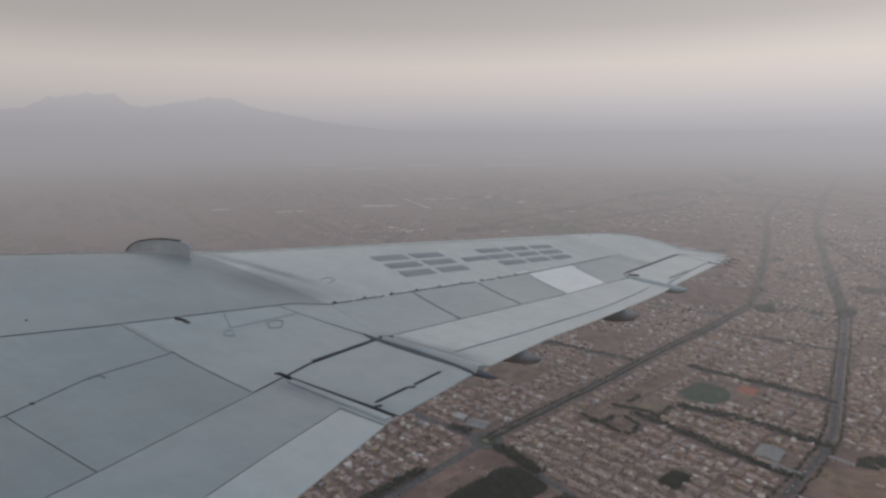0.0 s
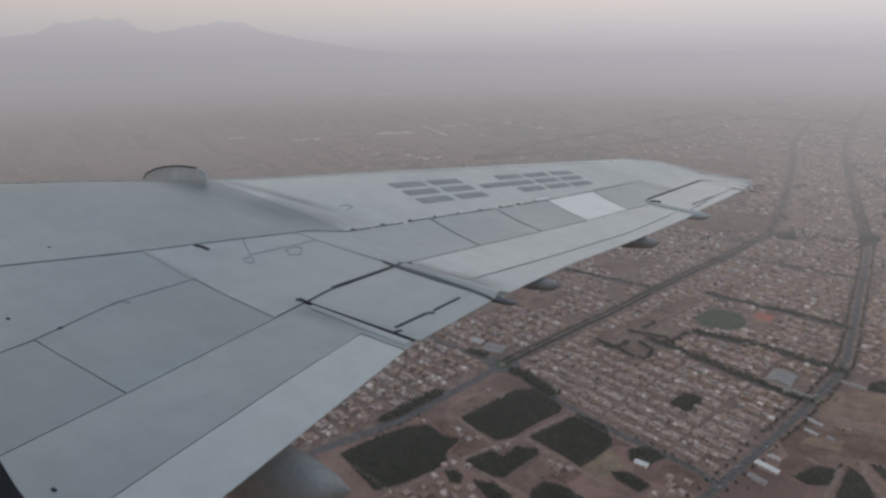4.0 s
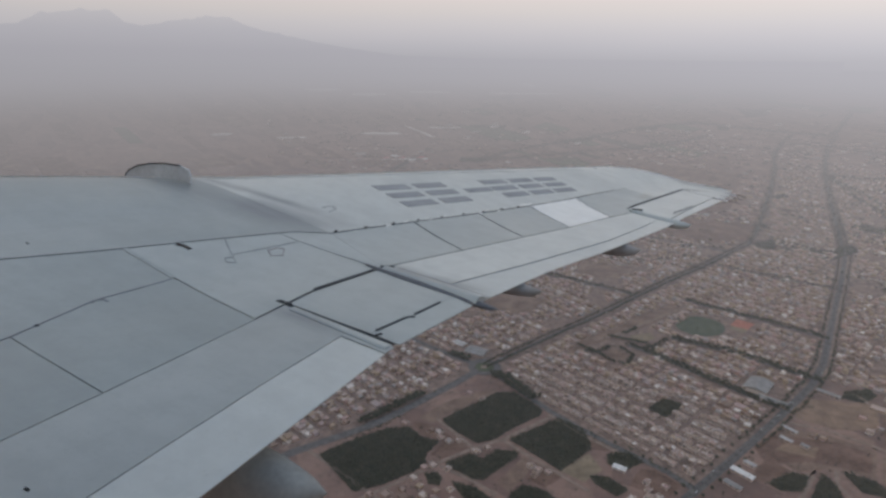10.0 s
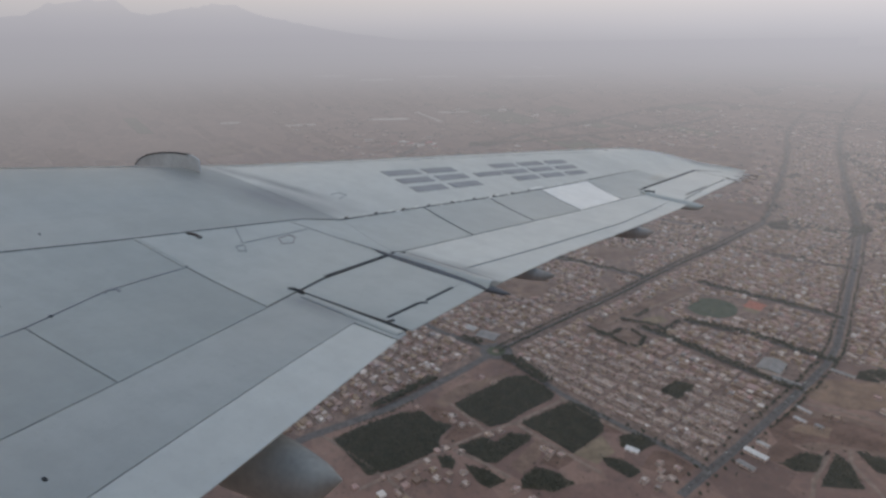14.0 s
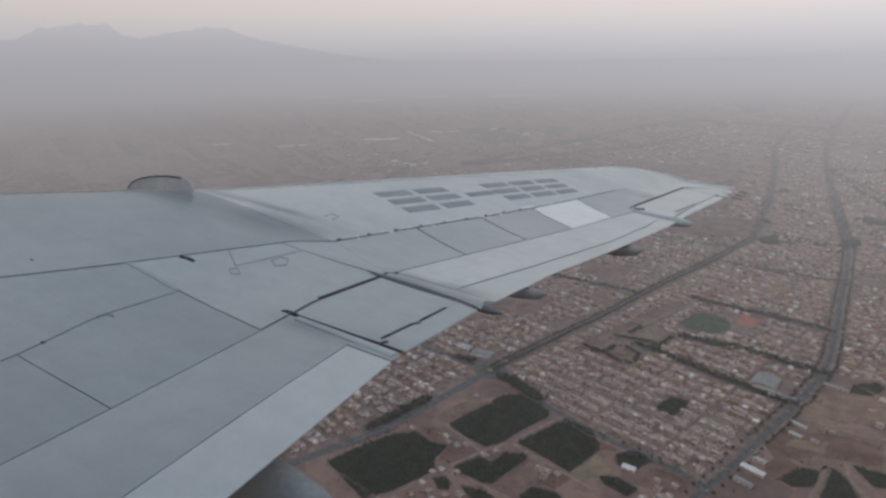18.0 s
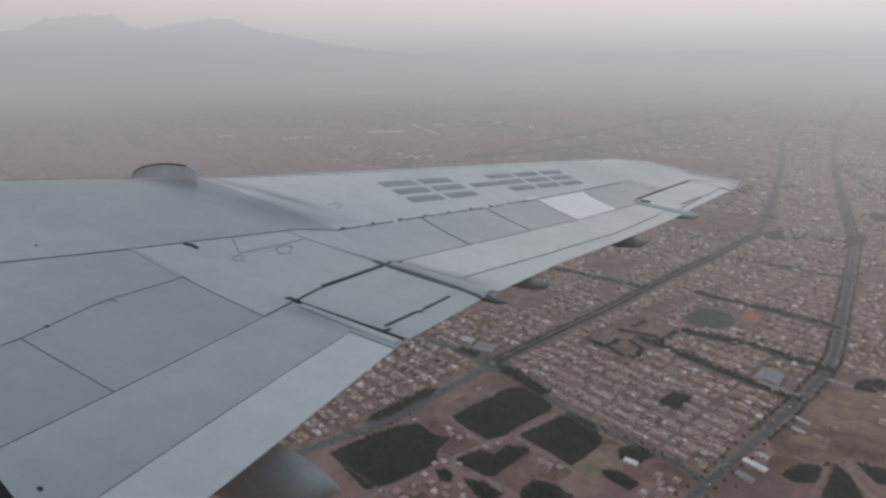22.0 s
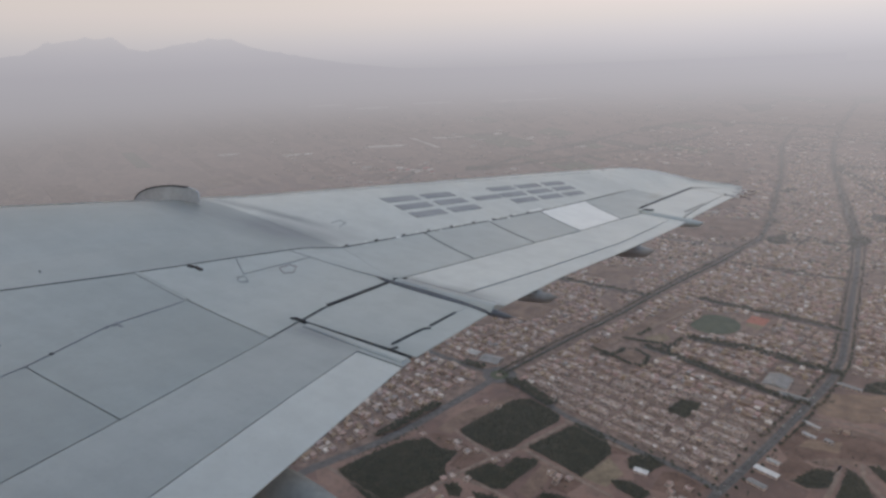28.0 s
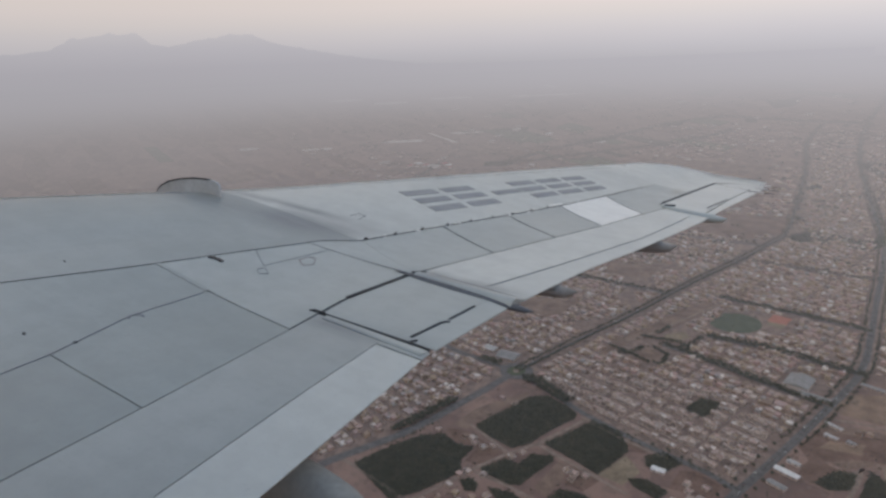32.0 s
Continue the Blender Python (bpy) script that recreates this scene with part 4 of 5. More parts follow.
def clump(verts, faces, x, y, z, r, h, count, rnd):
    """A crown of small leafy tufts, uneven, with gaps."""
    z += terrain(x, y)
    for _ in range(count):
        a, e = rnd.uniform(0, 2 * math.pi), rnd.uniform(-0.3, 1.0)
        c = math.sqrt(max(0, 1 - e * e * 0.8)) * rnd.uniform(0.45, 1.05)
        px, py, pz = x + r * c * math.cos(a), y + r * c * math.sin(a), z + h * (0.5 + 0.5 * e)
        q = r * rnd.uniform(0.32, 0.6)
        t = Vector((rnd.uniform(-1, 1), rnd.uniform(-1, 1), rnd.uniform(0.1, 1))).normalized()
        s1 = t.orthogonal().normalized() * q
        s2 = t.cross(s1)
        k = len(verts)
        verts += [(px + s1.x, py + s1.y, pz + s1.z), (px + s2.x, py + s2.y, pz + s2.z), (px - s1.x, py - s1.y, pz - s1.z), (px - s2.x, py - s2.y, pz - s2.z), (px + t.x * q * 0.5, py + t.y * q * 0.5, pz + t.z * q * 0.5)]
        faces += [(k, k + 1, k + 4), (k + 1, k + 2, k + 4), (k + 2, k + 3, k + 4), (k + 3, k, k + 4)]


def orchard(poly, step=5.2, gap=0.08, tufts=9, lanes=()):
    """A walled plot of fruit trees in close rows."""
    plot("orchard_ground", poly, 0.18, SHADED_ORCHARD, "soil under fruit trees, shade painted into its dark colour", "field")
    verts, faces = [], []
    xs, ys = [p[0] for p in poly], [p[1] for p in poly]
    cx, cy = sum(xs) / len(xs), sum(ys) / len(ys)
    reach = int(max(max(xs) - min(xs), max(ys) - min(ys)) / step) + 2
    for i in range(-reach, reach + 1):
        for j in range(-reach, reach + 1):
            p = Vector((cx, cy)) + U * (i * step) + V * (j * step) + Vector((rng.uniform(-1, 1), rng.uniform(-1, 1)))
            if not inside(p, poly) or rng.random() < gap:
                continue
            if any(off_line(p, ln) < 3.5 for ln in lanes):
                continue
            if noise.noise((p.x * 0.035, p.y * 0.035, 5)) > 0.55:
                continue
            r = step * rng.uniform(0.42, 0.66)
            clump(verts, faces, p.x, p.y, 0.5, r, rng.uniform(0.6, 0.9) * (step if step < 5 else 4.5), tufts, rng)
    if faces:
        tagged(new("orchard_trees", mesh("orchard_trees", verts, faces, LEAVES)), "dense dark green fruit trees in rows", "orchard", kind="stuff")


def tree_line(pts, width, step, height=7, tufts=12):
    """Trees that stand close along a street, joined."""
    verts, faces = [], []
    for (xa, ya), (xb, yb) in zip(pts, pts[1:]):
        d = Vector((xb - xa, yb - ya))
        n = int(d.length / step)
        side = Vector((-d.y, d.x)).normalized()
        for i in range(n):
            if rng.random() < 0.15:
                continue
            p = Vector((xa, ya)) + d * ((i + rng.random()) / n) + side * rng.uniform(-width / 2, width / 2)
            h = height * rng.uniform(0.6, 1.15)
            clump(verts, faces, p.x, p.y, h * 0.25, h * 0.42, h * 0.75, tufts, rng)
    tagged(new("street_trees", mesh("street_trees", verts, faces, LEAVES)), "dark street trees standing close in a line", "trees", kind="stuff")


def sheds(name, x, y, length, width, height, mat, label, turn=0.0, category="building"):
    """A hall with a low gabled sheet roof."""
    if width > length:
        length, width, turn = width, length, turn + 90
    th = math.atan2(U.y, U.x) + radians(turn)
    root = new(name)
    root.matrix_world = pose(x, y, lie(x, y), 0, 0, math.degrees(th))
    tagged(root, label, category)
    a, b = length / 2, width / 2
    part("outer_wall", boxes("outer_wall", [(-a, a, -b, b, -1.5, height)], WALLS), root)
    e = 0.6
    v = [(-a - e, -b - e, height + 0.02), (a + e, -b - e, height + 0.02), (a + e, b + e, height + 0.02), (-a - e, b + e, height + 0.02), (-a - e, 0, height + width * 0.14), (a + e, 0, height + width * 0.14)]
    part("roof", mesh("roof", v, [(0, 1, 5, 4), (2, 3, 4, 5), (3, 0, 4), (1, 2, 5), (3, 2, 1, 0)], mat), root)
    for i in range(max(2, int(length / 8))):
        px = -a + (i + 0.5) * length / max(2, int(length / 8))
        for sy in (-1, 1):
            part("window", boxes("window", [(px - 1.4, px + 1.4, sy * b - 0.06, sy * b + 0.06, height * 0.45, height * 0.8)], GLASS), root)
    return root


def circle(x, y, r, n=28):
    return [(x + r * math.cos(2 * math.pi * k / n), y + r * math.sin(2 * math.pi * k / n)) for k in range(n)]


# dusty built-up ground
TOWN_MID = [HUB, (-337, 980), (-263, 938), (-139, 887), (-8, 836), (27, 917), (100, 1101), (163, 1270), (208, 1523), (268, 1959), (296, 2202), (21, 2196), (-82, 1965), (-213, 1628), (-344, 1269)]
TOWN_WEST = [(-585, 636), (-556, 686), (-497, 807), (-458, 935), HUB, (-344, 1269), (-213, 1628), (-82, 1965), (21, 2196), (40, 2360), (-300, 2420), (-700, 2150), (-980, 1800), (-1080, 1300), (-900, 850), (-760, 560)]
TOWN_EAST = [(163, 1290), (190, 1300), (330, 1290), (420, 1420), (520, 1560), (640, 2050), (560, 2300), (296, 2202), (268, 1959), (208, 1523)]
TOWN_NORTH = [(30, 2205), (296, 2215), (560, 2310), (700, 2480), (640, 3000), (300, 3180), (95, 3120), (72, 2560)]
TOWN_FAR_WEST = [(-1090, 1300), (-910, 850), (-770, 560), (-860, 420), (-1060, 440), (-1380, 560), (-1500, 700), (-1480, 1250), (-1300, 1500)]
plot("town_ground", TOWN_MID, 0.05, DUST, "dusty grey-pink ground between the houses", "ground")
plot("town_ground", TOWN_WEST, 0.055, DUST, "dusty grey-pink ground between the houses", "ground")
plot("town_ground", TOWN_NORTH, 0.07, DUST, "dusty grey-pink ground between the houses", "ground")
plot("town_ground", TOWN_FAR_WEST, 0.045, DUST, "dusty grey-pink ground between the houses", "ground")
plot("town_ground", TOWN_EAST, 0.06, DUST, "dusty grey-pink ground between the houses", "ground")
# roads
ribbon("road_boulevard", BVD_EAST, 13.5, 0.30, ASPHALT, "broad grey asphalt boulevard through the town", wob=0.04)
ribbon("road_boulevard", BVD_WEST, 9.0, 0.31, ASPHALT, "broad grey asphalt boulevard through the town", wob=0.04)
ribbon("road_main", SOUTH_ROAD, 17, 0.32, ASPHALT, "wide grey asphalt road leading out of the town", wob=0.05)
ribbon("road_main", EDGE_ROAD, 12, 0.33, ASPHALT, "grey asphalt road along the edge of the town", wob=0.05)
ribbon("road_main", WEST_ROAD, 13, 0.34, ASPHALT, "grey asphalt road along the edge of the town", wob=0.05)
CROSS = [
    [(-108, 1617), (-42, 1594), (61, 1570), (155, 1540), (208, 1523)],
    [(-110, 1358), (-72, 1351), (8, 1346), (94, 1319), (182, 1290)],
    [(-190, 1275), (-136, 1255), (-76, 1227), (-5, 1191), (55, 1163), (118, 1141)],
    [(-900, 1620), (-626, 1640), (-476, 1636), (-397, 1619), (-334, 1613), (-229, 1589)],
    [(-82, 1965), (100, 1930), (262, 1900)],
    [(-25, 2103), (-300, 2130), (-620, 2090)],
]
for pts, w in zip(CROSS, (11, 12, 11, 12, 8, 8)):
    ribbon("road_street", pts, w, 0.26, ASPHALT, "grey asphalt town street")
TRACKS = [
    [(-445, 565), (-412, 628), (-380, 693), (-365, 726), (-340, 771), (-305, 818), (-247, 935)],
    [(-305, 818), (-243, 793), (-188, 774), (-146, 759)],
    [(-430, 822), (-411, 812), (-342, 777)],
    [(-365, 709), (-299, 699), (-262, 688)],
    [(108, 1098), (176, 1103), (243, 1085), (294, 1068), (420, 1030)],
    [(-262, 1262), (-215, 1338), (-166, 1442), (-122, 1532), (-100, 1580)],
    [(-569, 644), (-489, 624), (-416, 604), (-330, 570)],
    [(-263, 925), (-193, 893), (-110, 868)],
    [(138, 947), (152, 969), (128, 880), (120, 800)],
    [(181, 988), (178, 950), (215, 880), (260, 800)],
    [(230, 1270), (300, 1170), (340, 1040)],
    [(300, 1420), (420, 1330), (560, 1240)],
]
for i, pts in enumerate(TRACKS):
    ribbon("road_track", pts, 6.5, 0.20 + 0.005 * i, DIRT, "pale dirt track between the plots", wob=0.25)
FAR_ROADS = [
    [(105, 3393), (300, 3380), (520, 3300)],
    [(286, 3283), (330, 3560), (420, 3900)],
    [(-1196, 2722), (-1106, 2870), (-1009, 3022), (-895, 3138), (-779, 3264), (-622, 3431), (-505, 3518), (-398, 3585), (-289, 3636), (-118, 3602), (41, 3580), (143, 3563), (312, 3536)],
    [(280, 3008), (321, 2880), (361, 2779), (407, 2695), (447, 2588), (560, 2400)],
    [(288, 2997), (367, 2991), (520, 2980)],
    [(272, 3007), (380, 2820), (520, 2600), (700, 2480)],
    [(-1200, 2700), (-800, 3000), (-430, 3240), (-250, 3420)],
    [(-1300, 1700), (-1500, 2200), (-1480, 2600)],
]
for pts in FAR_ROADS:
    ribbon("road_far", pts, 14, 0.5, ASPHALT, "dark road lined with trees on the plain", wob=0.3)


# the roundabout: a ring of asphalt round a planted island
plot("roundabout", circle(*HUB, 34), 0.36, ASPHALT, "grey asphalt ring of a large roundabout", "roundabout")
plot("island", circle(*HUB, 19), 0.55, GREEN, "round planted island in the roundabout", "traffic island")
plot("paving", circle(*HUB, 7), 0.70, DIRT, "pale paved centre of the roundabout", "paving")

# a small roundabout where the wide road leaves the town
plot("roundabout", circle(-574, 569, 22, 20), 0.38, ASPHALT, "grey asphalt ring of a small roundabout", "roundabout")
plot("paving", circle(-574, 569, 14, 20), 0.50, DIRT, "pale paved disc of a small roundabout", "paving")

# orchards and fields
FARM = [
    [(-420, 828), (-397, 878), (-369, 950), (-340, 968), (-274, 934), (-273, 917), (-309, 838), (-314, 815), (-338, 788), (-393, 805), (-414, 817)],
    [(-296, 822), (-241, 922), (-194, 910), (-168, 863), (-177, 837), (-196, 783), (-237, 801), (-273, 815)],
    [(-549, 644), (-522, 703), (-490, 755), (-457, 776), (-430, 760), (-394, 763), (-399, 725), (-384, 700), (-397, 672), (-423, 626), (-449, 598)],
    [(-362, 720), (-336, 757), (-313, 756), (-303, 788), (-270, 798), (-267, 783), (-281, 746), (-292, 709), (-308, 704), (-356, 714)],
    [(-142, 859), (-116, 883), (-87, 867), (-112, 827), (-136, 836)],
    [(-153, 793), (-131, 804), (-95, 789), (-107, 767), (-142, 779)],
    [(-246, 698), (-236, 726), (-209, 731), (-174, 720), (-196, 690), (-238, 676)],
    [(-377, 680), (-366, 691), (-348, 685), (-345, 668), (-360, 664)],
    [(-331, 683), (-297, 690), (-265, 678), (-280, 654), (-299, 658)],
    [(85, 903), (119, 947), (138, 947), (146, 966), (134, 906), (103, 892)],
    [(136, 871), (159, 965), (174, 950), (190, 893)],
    [(186, 988), (230, 982), (259, 944), (209, 944)],
    [(207, 1236), (219, 1270), (261, 1301), (268, 1276), (244, 1236)],
    [(-109, 1026), (-87, 1077), (-47, 1075), (-75, 1013)],
]
for poly in FARM:
    orchard(poly, step=4.0, gap=0.03, tufts=9)
# the farmland that the flight has left behind: a village street, orchards, a broad bare field
VILLAGE_ROAD = [(690, 1120), (724, 1217), (803, 1447), (869, 1667), (925, 1948), (1014, 2284), (1120, 2560)]
ribbon("road_village", VILLAGE_ROAD, 11, 0.33, ASPHALT, "grey village road lined with dark trees", wob=0.08)
tree_line(VILLAGE_ROAD, 24, 3.0, 8)
PAST = [
    [(342, 1217), (376, 1282), (501, 1345), (521, 1308), (509, 1170), (402, 1178)], [(297, 1108), (337, 1205), (501, 1160), (462, 1104)],
    [(581, 1338), (604, 1380), (770, 1370), (740, 1279)], [(551, 1437), (581, 1534), (726, 1494), (700, 1400)],
    [(658, 1706), (702, 1820), (835, 1748), (803, 1603)], [(739, 1943), (842, 2165), (893, 1969), (832, 1842)],
    [(850, 1350), (900, 1480), (980, 1460), (940, 1330)], [(230, 930), (330, 915), (310, 850), (215, 870)],
]
for poly in PAST:
    orchard(poly, step=7.0, gap=0.06, tufts=8)
GROVES = [
    [(983, 1337), (1066, 1460), (1081, 1635), (1125, 1832), (1264, 2133), (1460, 2400), (1420, 1900), (1280, 1500)],
    [(1516, 3100), (1677, 3200), (2040, 2860), (1708, 2305), (1543, 2421)], [(1775, 2257), (2075, 2693), (2015, 2125)],
    [(1640, 3420), (1865, 3700), (2100, 3560), (2080, 3167)], [(1296, 1533), (1307, 1755), (1373, 1982), (1480, 2000), (1611, 1838), (1700, 1756)],
]
for poly in GROVES:
    orchard(poly, step=15.0, gap=0.05, tufts=9)
plot("field", [(1440, 2020), (1544, 2333), (1962, 2135), (2012, 2088), (1994, 1902), (1756, 1786), (1631, 1858)], 0.3, BEIGE, "broad pale bare field between orchards")
plot("pond", circle(1800, 1842, 11), 0.5, WATER, "small round dark pond in a bare field", "water")

# the land that the flight comes to last: an avenue, a garden roundabout, dark groves and halls
GARDEN = (-1689, 248)
AVENUE = [(-1678, 39), (-1680, 106), GARDEN, (-1664, 362), (-1636, 502), (-1574, 781), (-1500, 1252), (-1383, 2071), (-1306, 2418)]
GROVE_STREET = [(-1447, 234), (-1396, 596), (-1303, 595), (-1202, 560), (-1083, 520), (-884, 500)]
ribbon("road_avenue", AVENUE, 24, 0.31, ASPHALT, "straight grey dual avenue running past the town", wob=0.04)
ribbon("road_street", GROVE_STREET, 11, 0.27, ASPHALT, "grey asphalt street under dark trees")
ribbon("road_street", [GARDEN, (-1768, 263), (-1898, 309), (-2020, 361)], 11, 0.28, ASPHALT, "grey asphalt road across open plots")
tree_line(GROVE_STREET, 16, 2.0, 8)
plot("roundabout", circle(*GARDEN, 62), 0.37, ASPHALT, "grey asphalt ring of a garden roundabout", "roundabout")
plot("paving", circle(*GARDEN, 46), 0.50, DIRT, "pale paved disc of a garden roundabout", "paving")
for q in range(4):
    a = math.pi / 4 + q * math.pi / 2
    plot("lawn", circle(GARDEN[0] + 23 * math.cos(a), GARDEN[1] + 23 * math.sin(a), 14, 16), 0.62, GREEN, "round green lawn of a garden roundabout", "lawn")
for poly in ([(-1834, 397), (-1802, 510), (-1690, 506), (-1710, 380)], [(-1628, 339), (-1556, 637), (-1520, 587), (-1582, 326)]):
    orchard(poly, step=6.0, gap=0.02, tufts=9)
for i, (x, y, a, b) in enumerate(((-1260, 980, 130, 90), (-1160, 1160, 110, 80), (-1330, 1250, 90, 120), (-1900, 620, 140, 100), (-1850, 900, 120, 130), (-2000, 480, 100, 80), (-1760, 1250, 110, 160))):
    c = Vector((x, y))
    plot("field", [tuple(c + U * a + V * b), tuple(c + U * a - V * b), tuple(c - U * a - V * b * 0.9), tuple(c - U * a + V * b)], 0.1 + 0.004 * i, (BROWN, BEIGE)[i % 2], ("brown bare plot beside the avenue", "pale bare plot beside the avenue")[i % 2])

WIDE = [
    [(31, 2205), (54, 2234), (101, 2232), (115, 2199), (88, 2160), (47, 2169)],
    [(261, 2192), (282, 2282), (322, 2289), (337, 2243), (307, 2205)],
    [(127, 3268), (171, 3313), (230, 3286), (211, 3239), (155, 3233)],
    [(83, 2712), (126, 2753), (142, 2717), (93, 2675)],
    [(-637, 3428), (-590, 3494), (-494, 3540), (-497, 3474), (-574, 3414)],
    [(-206, 3602), (-145, 3590), (-147, 3546), (-196, 3549)],
    [(-141, 3917), (-39, 3902), (58, 3965), (20, 3822), (-74, 3769), (-107, 3851)],
    [(-1466, 3178), (-1276, 3261), (-1270, 3203), (-1416, 3146)],
    [(-912, 3142), (-828, 3222), (-771, 3256), (-777, 3199), (-885, 3106)],
    [(-1582, 3692), (-1441, 3777), (-1414, 3707), (-1527, 3654)],
    [(-1220, 3163), (-1140, 3211), (-1130, 3165), (-1201, 3140)],
    [(-1290, 2700), (-1180, 2760), (-1170, 2690), (-1270, 2650)],
    [(420, 1850), (520, 1830), (500, 1760), (415, 1780)],
    [(480, 2120), (620, 2080), (600, 2020), (470, 2060)],
    [(380, 1620), (450, 1600), (440, 1560), (375, 1575)],
    [(360, 2500), (460, 2470), (440, 2420), (350, 2440)],
]
for poly in WIDE:
    orchard(poly, step=8 if poly[0][1] < 2400 else 12, gap=0.1, tufts=8)
FIELD_PLOTS = [
    ([(126, 1151), (151, 1205), (203, 1222), (266, 1246), (256, 1144), (186, 1112), (130, 1122)], TAN, "pale bare field beside the boulevard"),
    ([(108, 1079), (174, 1088), (243, 1069), (231, 984), (182, 994), (127, 953), (85, 984)], BEIGE, "pale bare field crossed by wheel tracks"),
    ([(-458, 809), (-441, 874), (-415, 919), (-379, 966), (-371, 951), (-400, 889), (-423, 832), (-428, 805)], BEIGE, "pale bare strip beside the wide road"),
    ([(-272, 716), (-259, 789), (-243, 785), (-239, 744), (-249, 702)], BEIGE, "pale bare field beside an orchard"),
    ([(-460, 796), (-425, 800), (-345, 772), (-372, 724), (-392, 727), (-388, 768), (-430, 766), (-458, 782)], BROWN, "trodden brown farmyard ground"),
    ([(-236, 786), (-190, 771), (-205, 738), (-234, 742)], BROWN, "brown ploughed field"),
    ([(-187, 912), (-132, 890), (-145, 868), (-170, 860)], BROWN, "brown ploughed field"),
    ([(-196, 783), (-169, 850), (-140, 816), (-158, 776)], OCHRE, "small ochre stubble field"),
    ([(-88, 847), (-65, 856), (-27, 836), (-42, 798), (-97, 799)], BROWN, "brown ploughed field"),
    ([(-305, 1178), (-282, 1274), (-236, 1364), (-191, 1478), (-138, 1580), (-112, 1560), (-122, 1500), (-158, 1430), (-210, 1322), (-258, 1250), (-291, 1173)], BEIGE, "long pale bare strip beside the boulevard"),
    ([(-196, 1329), (-158, 1364), (-142, 1338), (-167, 1301), (-192, 1305)], OCHRE, "bare school yard inside a hedge"),
    ([(-238, 1201), (-218, 1249), (-178, 1228), (-188, 1187), (-209, 1177)], BEIGE, "bare school yard inside a hedge"),
    ([(62, 905), (85, 970), (118, 950), (84, 900)], BROWN, "brown ploughed field"),
    ([(66, 992), (92, 1046), (181, 1070), (236, 1062), (228, 1000), (146, 990), (84, 952)], BROWN, "reddish brown farm ground with tracks"),
    ([(96, 1000), (112, 1028), (160, 1040), (152, 1004)], TAN, "small tan stubble field"),
    ([(270, 1210), (360, 1190), (340, 1120), (255, 1130)], BROWN, "brown ploughed field"),
    ([(250, 1060), (340, 1040), (320, 960), (240, 985)], BEIGE, "pale bare field"),
    ([(350, 1030), (470, 1000), (440, 920), (340, 945)], BROWN, "brown ploughed field"),
    ([(430, 1330), (560, 1300), (530, 1150), (400, 1180)], BEIGE, "pale bare field"),
    ([(-590, 1430), (-430, 1450), (-440, 1330), (-560, 1300)], BEIGE, "open bare lot between the houses"),
    ([(-440, 1800), (-290, 1830), (-300, 1700), (-430, 1680)], BEIGE, "open bare lot between the houses"),
    ([(-760, 1900), (-560, 1960), (-540, 1800), (-720, 1760)], BROWN, "open brown lot between the houses"),
    ([(-420, 2380), (40, 2390), (20, 2230), (-80, 2160), (-380, 2180)], BROWN, "open reddish plain at the edge of the town"),
    ([(-620, 3000), (-40, 2950), (-60, 2480), (-520, 2480)], BROWN, "open reddish plain at the edge of the town"),
]
for i, (poly, mat, say) in enumerate(FIELD_PLOTS):
    plot("field", poly, 0.08 + 0.004 * i, mat, say)
# far strips, in the grain of the land
tones = [(BROWN, "brown ploughed field"), (BEIGE, "pale bare field"), (GREEN, "dull green crop field"), (SHADED_ORCHARD, "dark green orchard in the distance"), (SALT, "pale salt flat on the plain")]
for i in range(330):
    r, az = 1900 + 2450 * rng.random(), radians(rng.uniform(-24, 70))
    c = Vector((-r * math.sin(az), r * math.cos(az)))
    if off_line(c, BVD_EAST) < 90 or off_line(c, BVD_WEST) < 90 or any(inside(c, q) for q in (TOWN_WEST, TOWN_EAST, TOWN_MID, TOWN_NORTH, TOWN_FAR_WEST)):
        continue
    left = az > radians(30)
    if left and rng.random() < 0.55:
        continue
    a, b = rng.uniform(30, 110) * (0.4 + r / 2600), rng.uniform(12, 40) * (0.4 + r / 2600)
    k = rng.choices(range(5), (5, 4, 0.2 if left else 2, 0.1 if left else 1.2, 0.4 if r > 2600 and not left else 0))[0]
    if k == 4:
        a, b = a * 0.7, b * 0.3
    poly = [tuple(c + V * a + U * b), tuple(c - V * a * rng.uniform(0.6, 1) + U * b * rng.uniform(0.6, 1)), tuple(c - V * a - U * b), tuple(c + V * a * rng.uniform(0.6, 1) - U * b)]
    plot("far_field", poly, 0.8 + 0.004 * i, tones[k][0], tones[k][1])
# pale flats and works far out
for az, r, a, b in ((38, 4130, 130, 18), (34, 4040, 120, 22), (28.5, 4090, 150, 16), (20, 4080, 260, 14), (33, 3350, 130, 14), (27, 3450, 110, 10), (41, 3300, 90, 12), (47, 3380, 60, 12)):
    x, y = -r * math.sin(radians(az)), r * math.cos(radians(az))
    e = Vector((math.cos(radians(az)), math.sin(radians(az))))
    f = Vector((-e.y, e.x))
    plot("salt_flat", [tuple(Vector((x, y)) + e * (a * math.cos(q * 0.45) * rng.uniform(0.8, 1)) + f * (b * math.sin(q * 0.45) * rng.uniform(0.7, 1.2))) for q in range(14)], 2.4, SALT, "pale salt flat on the plain", "flat")

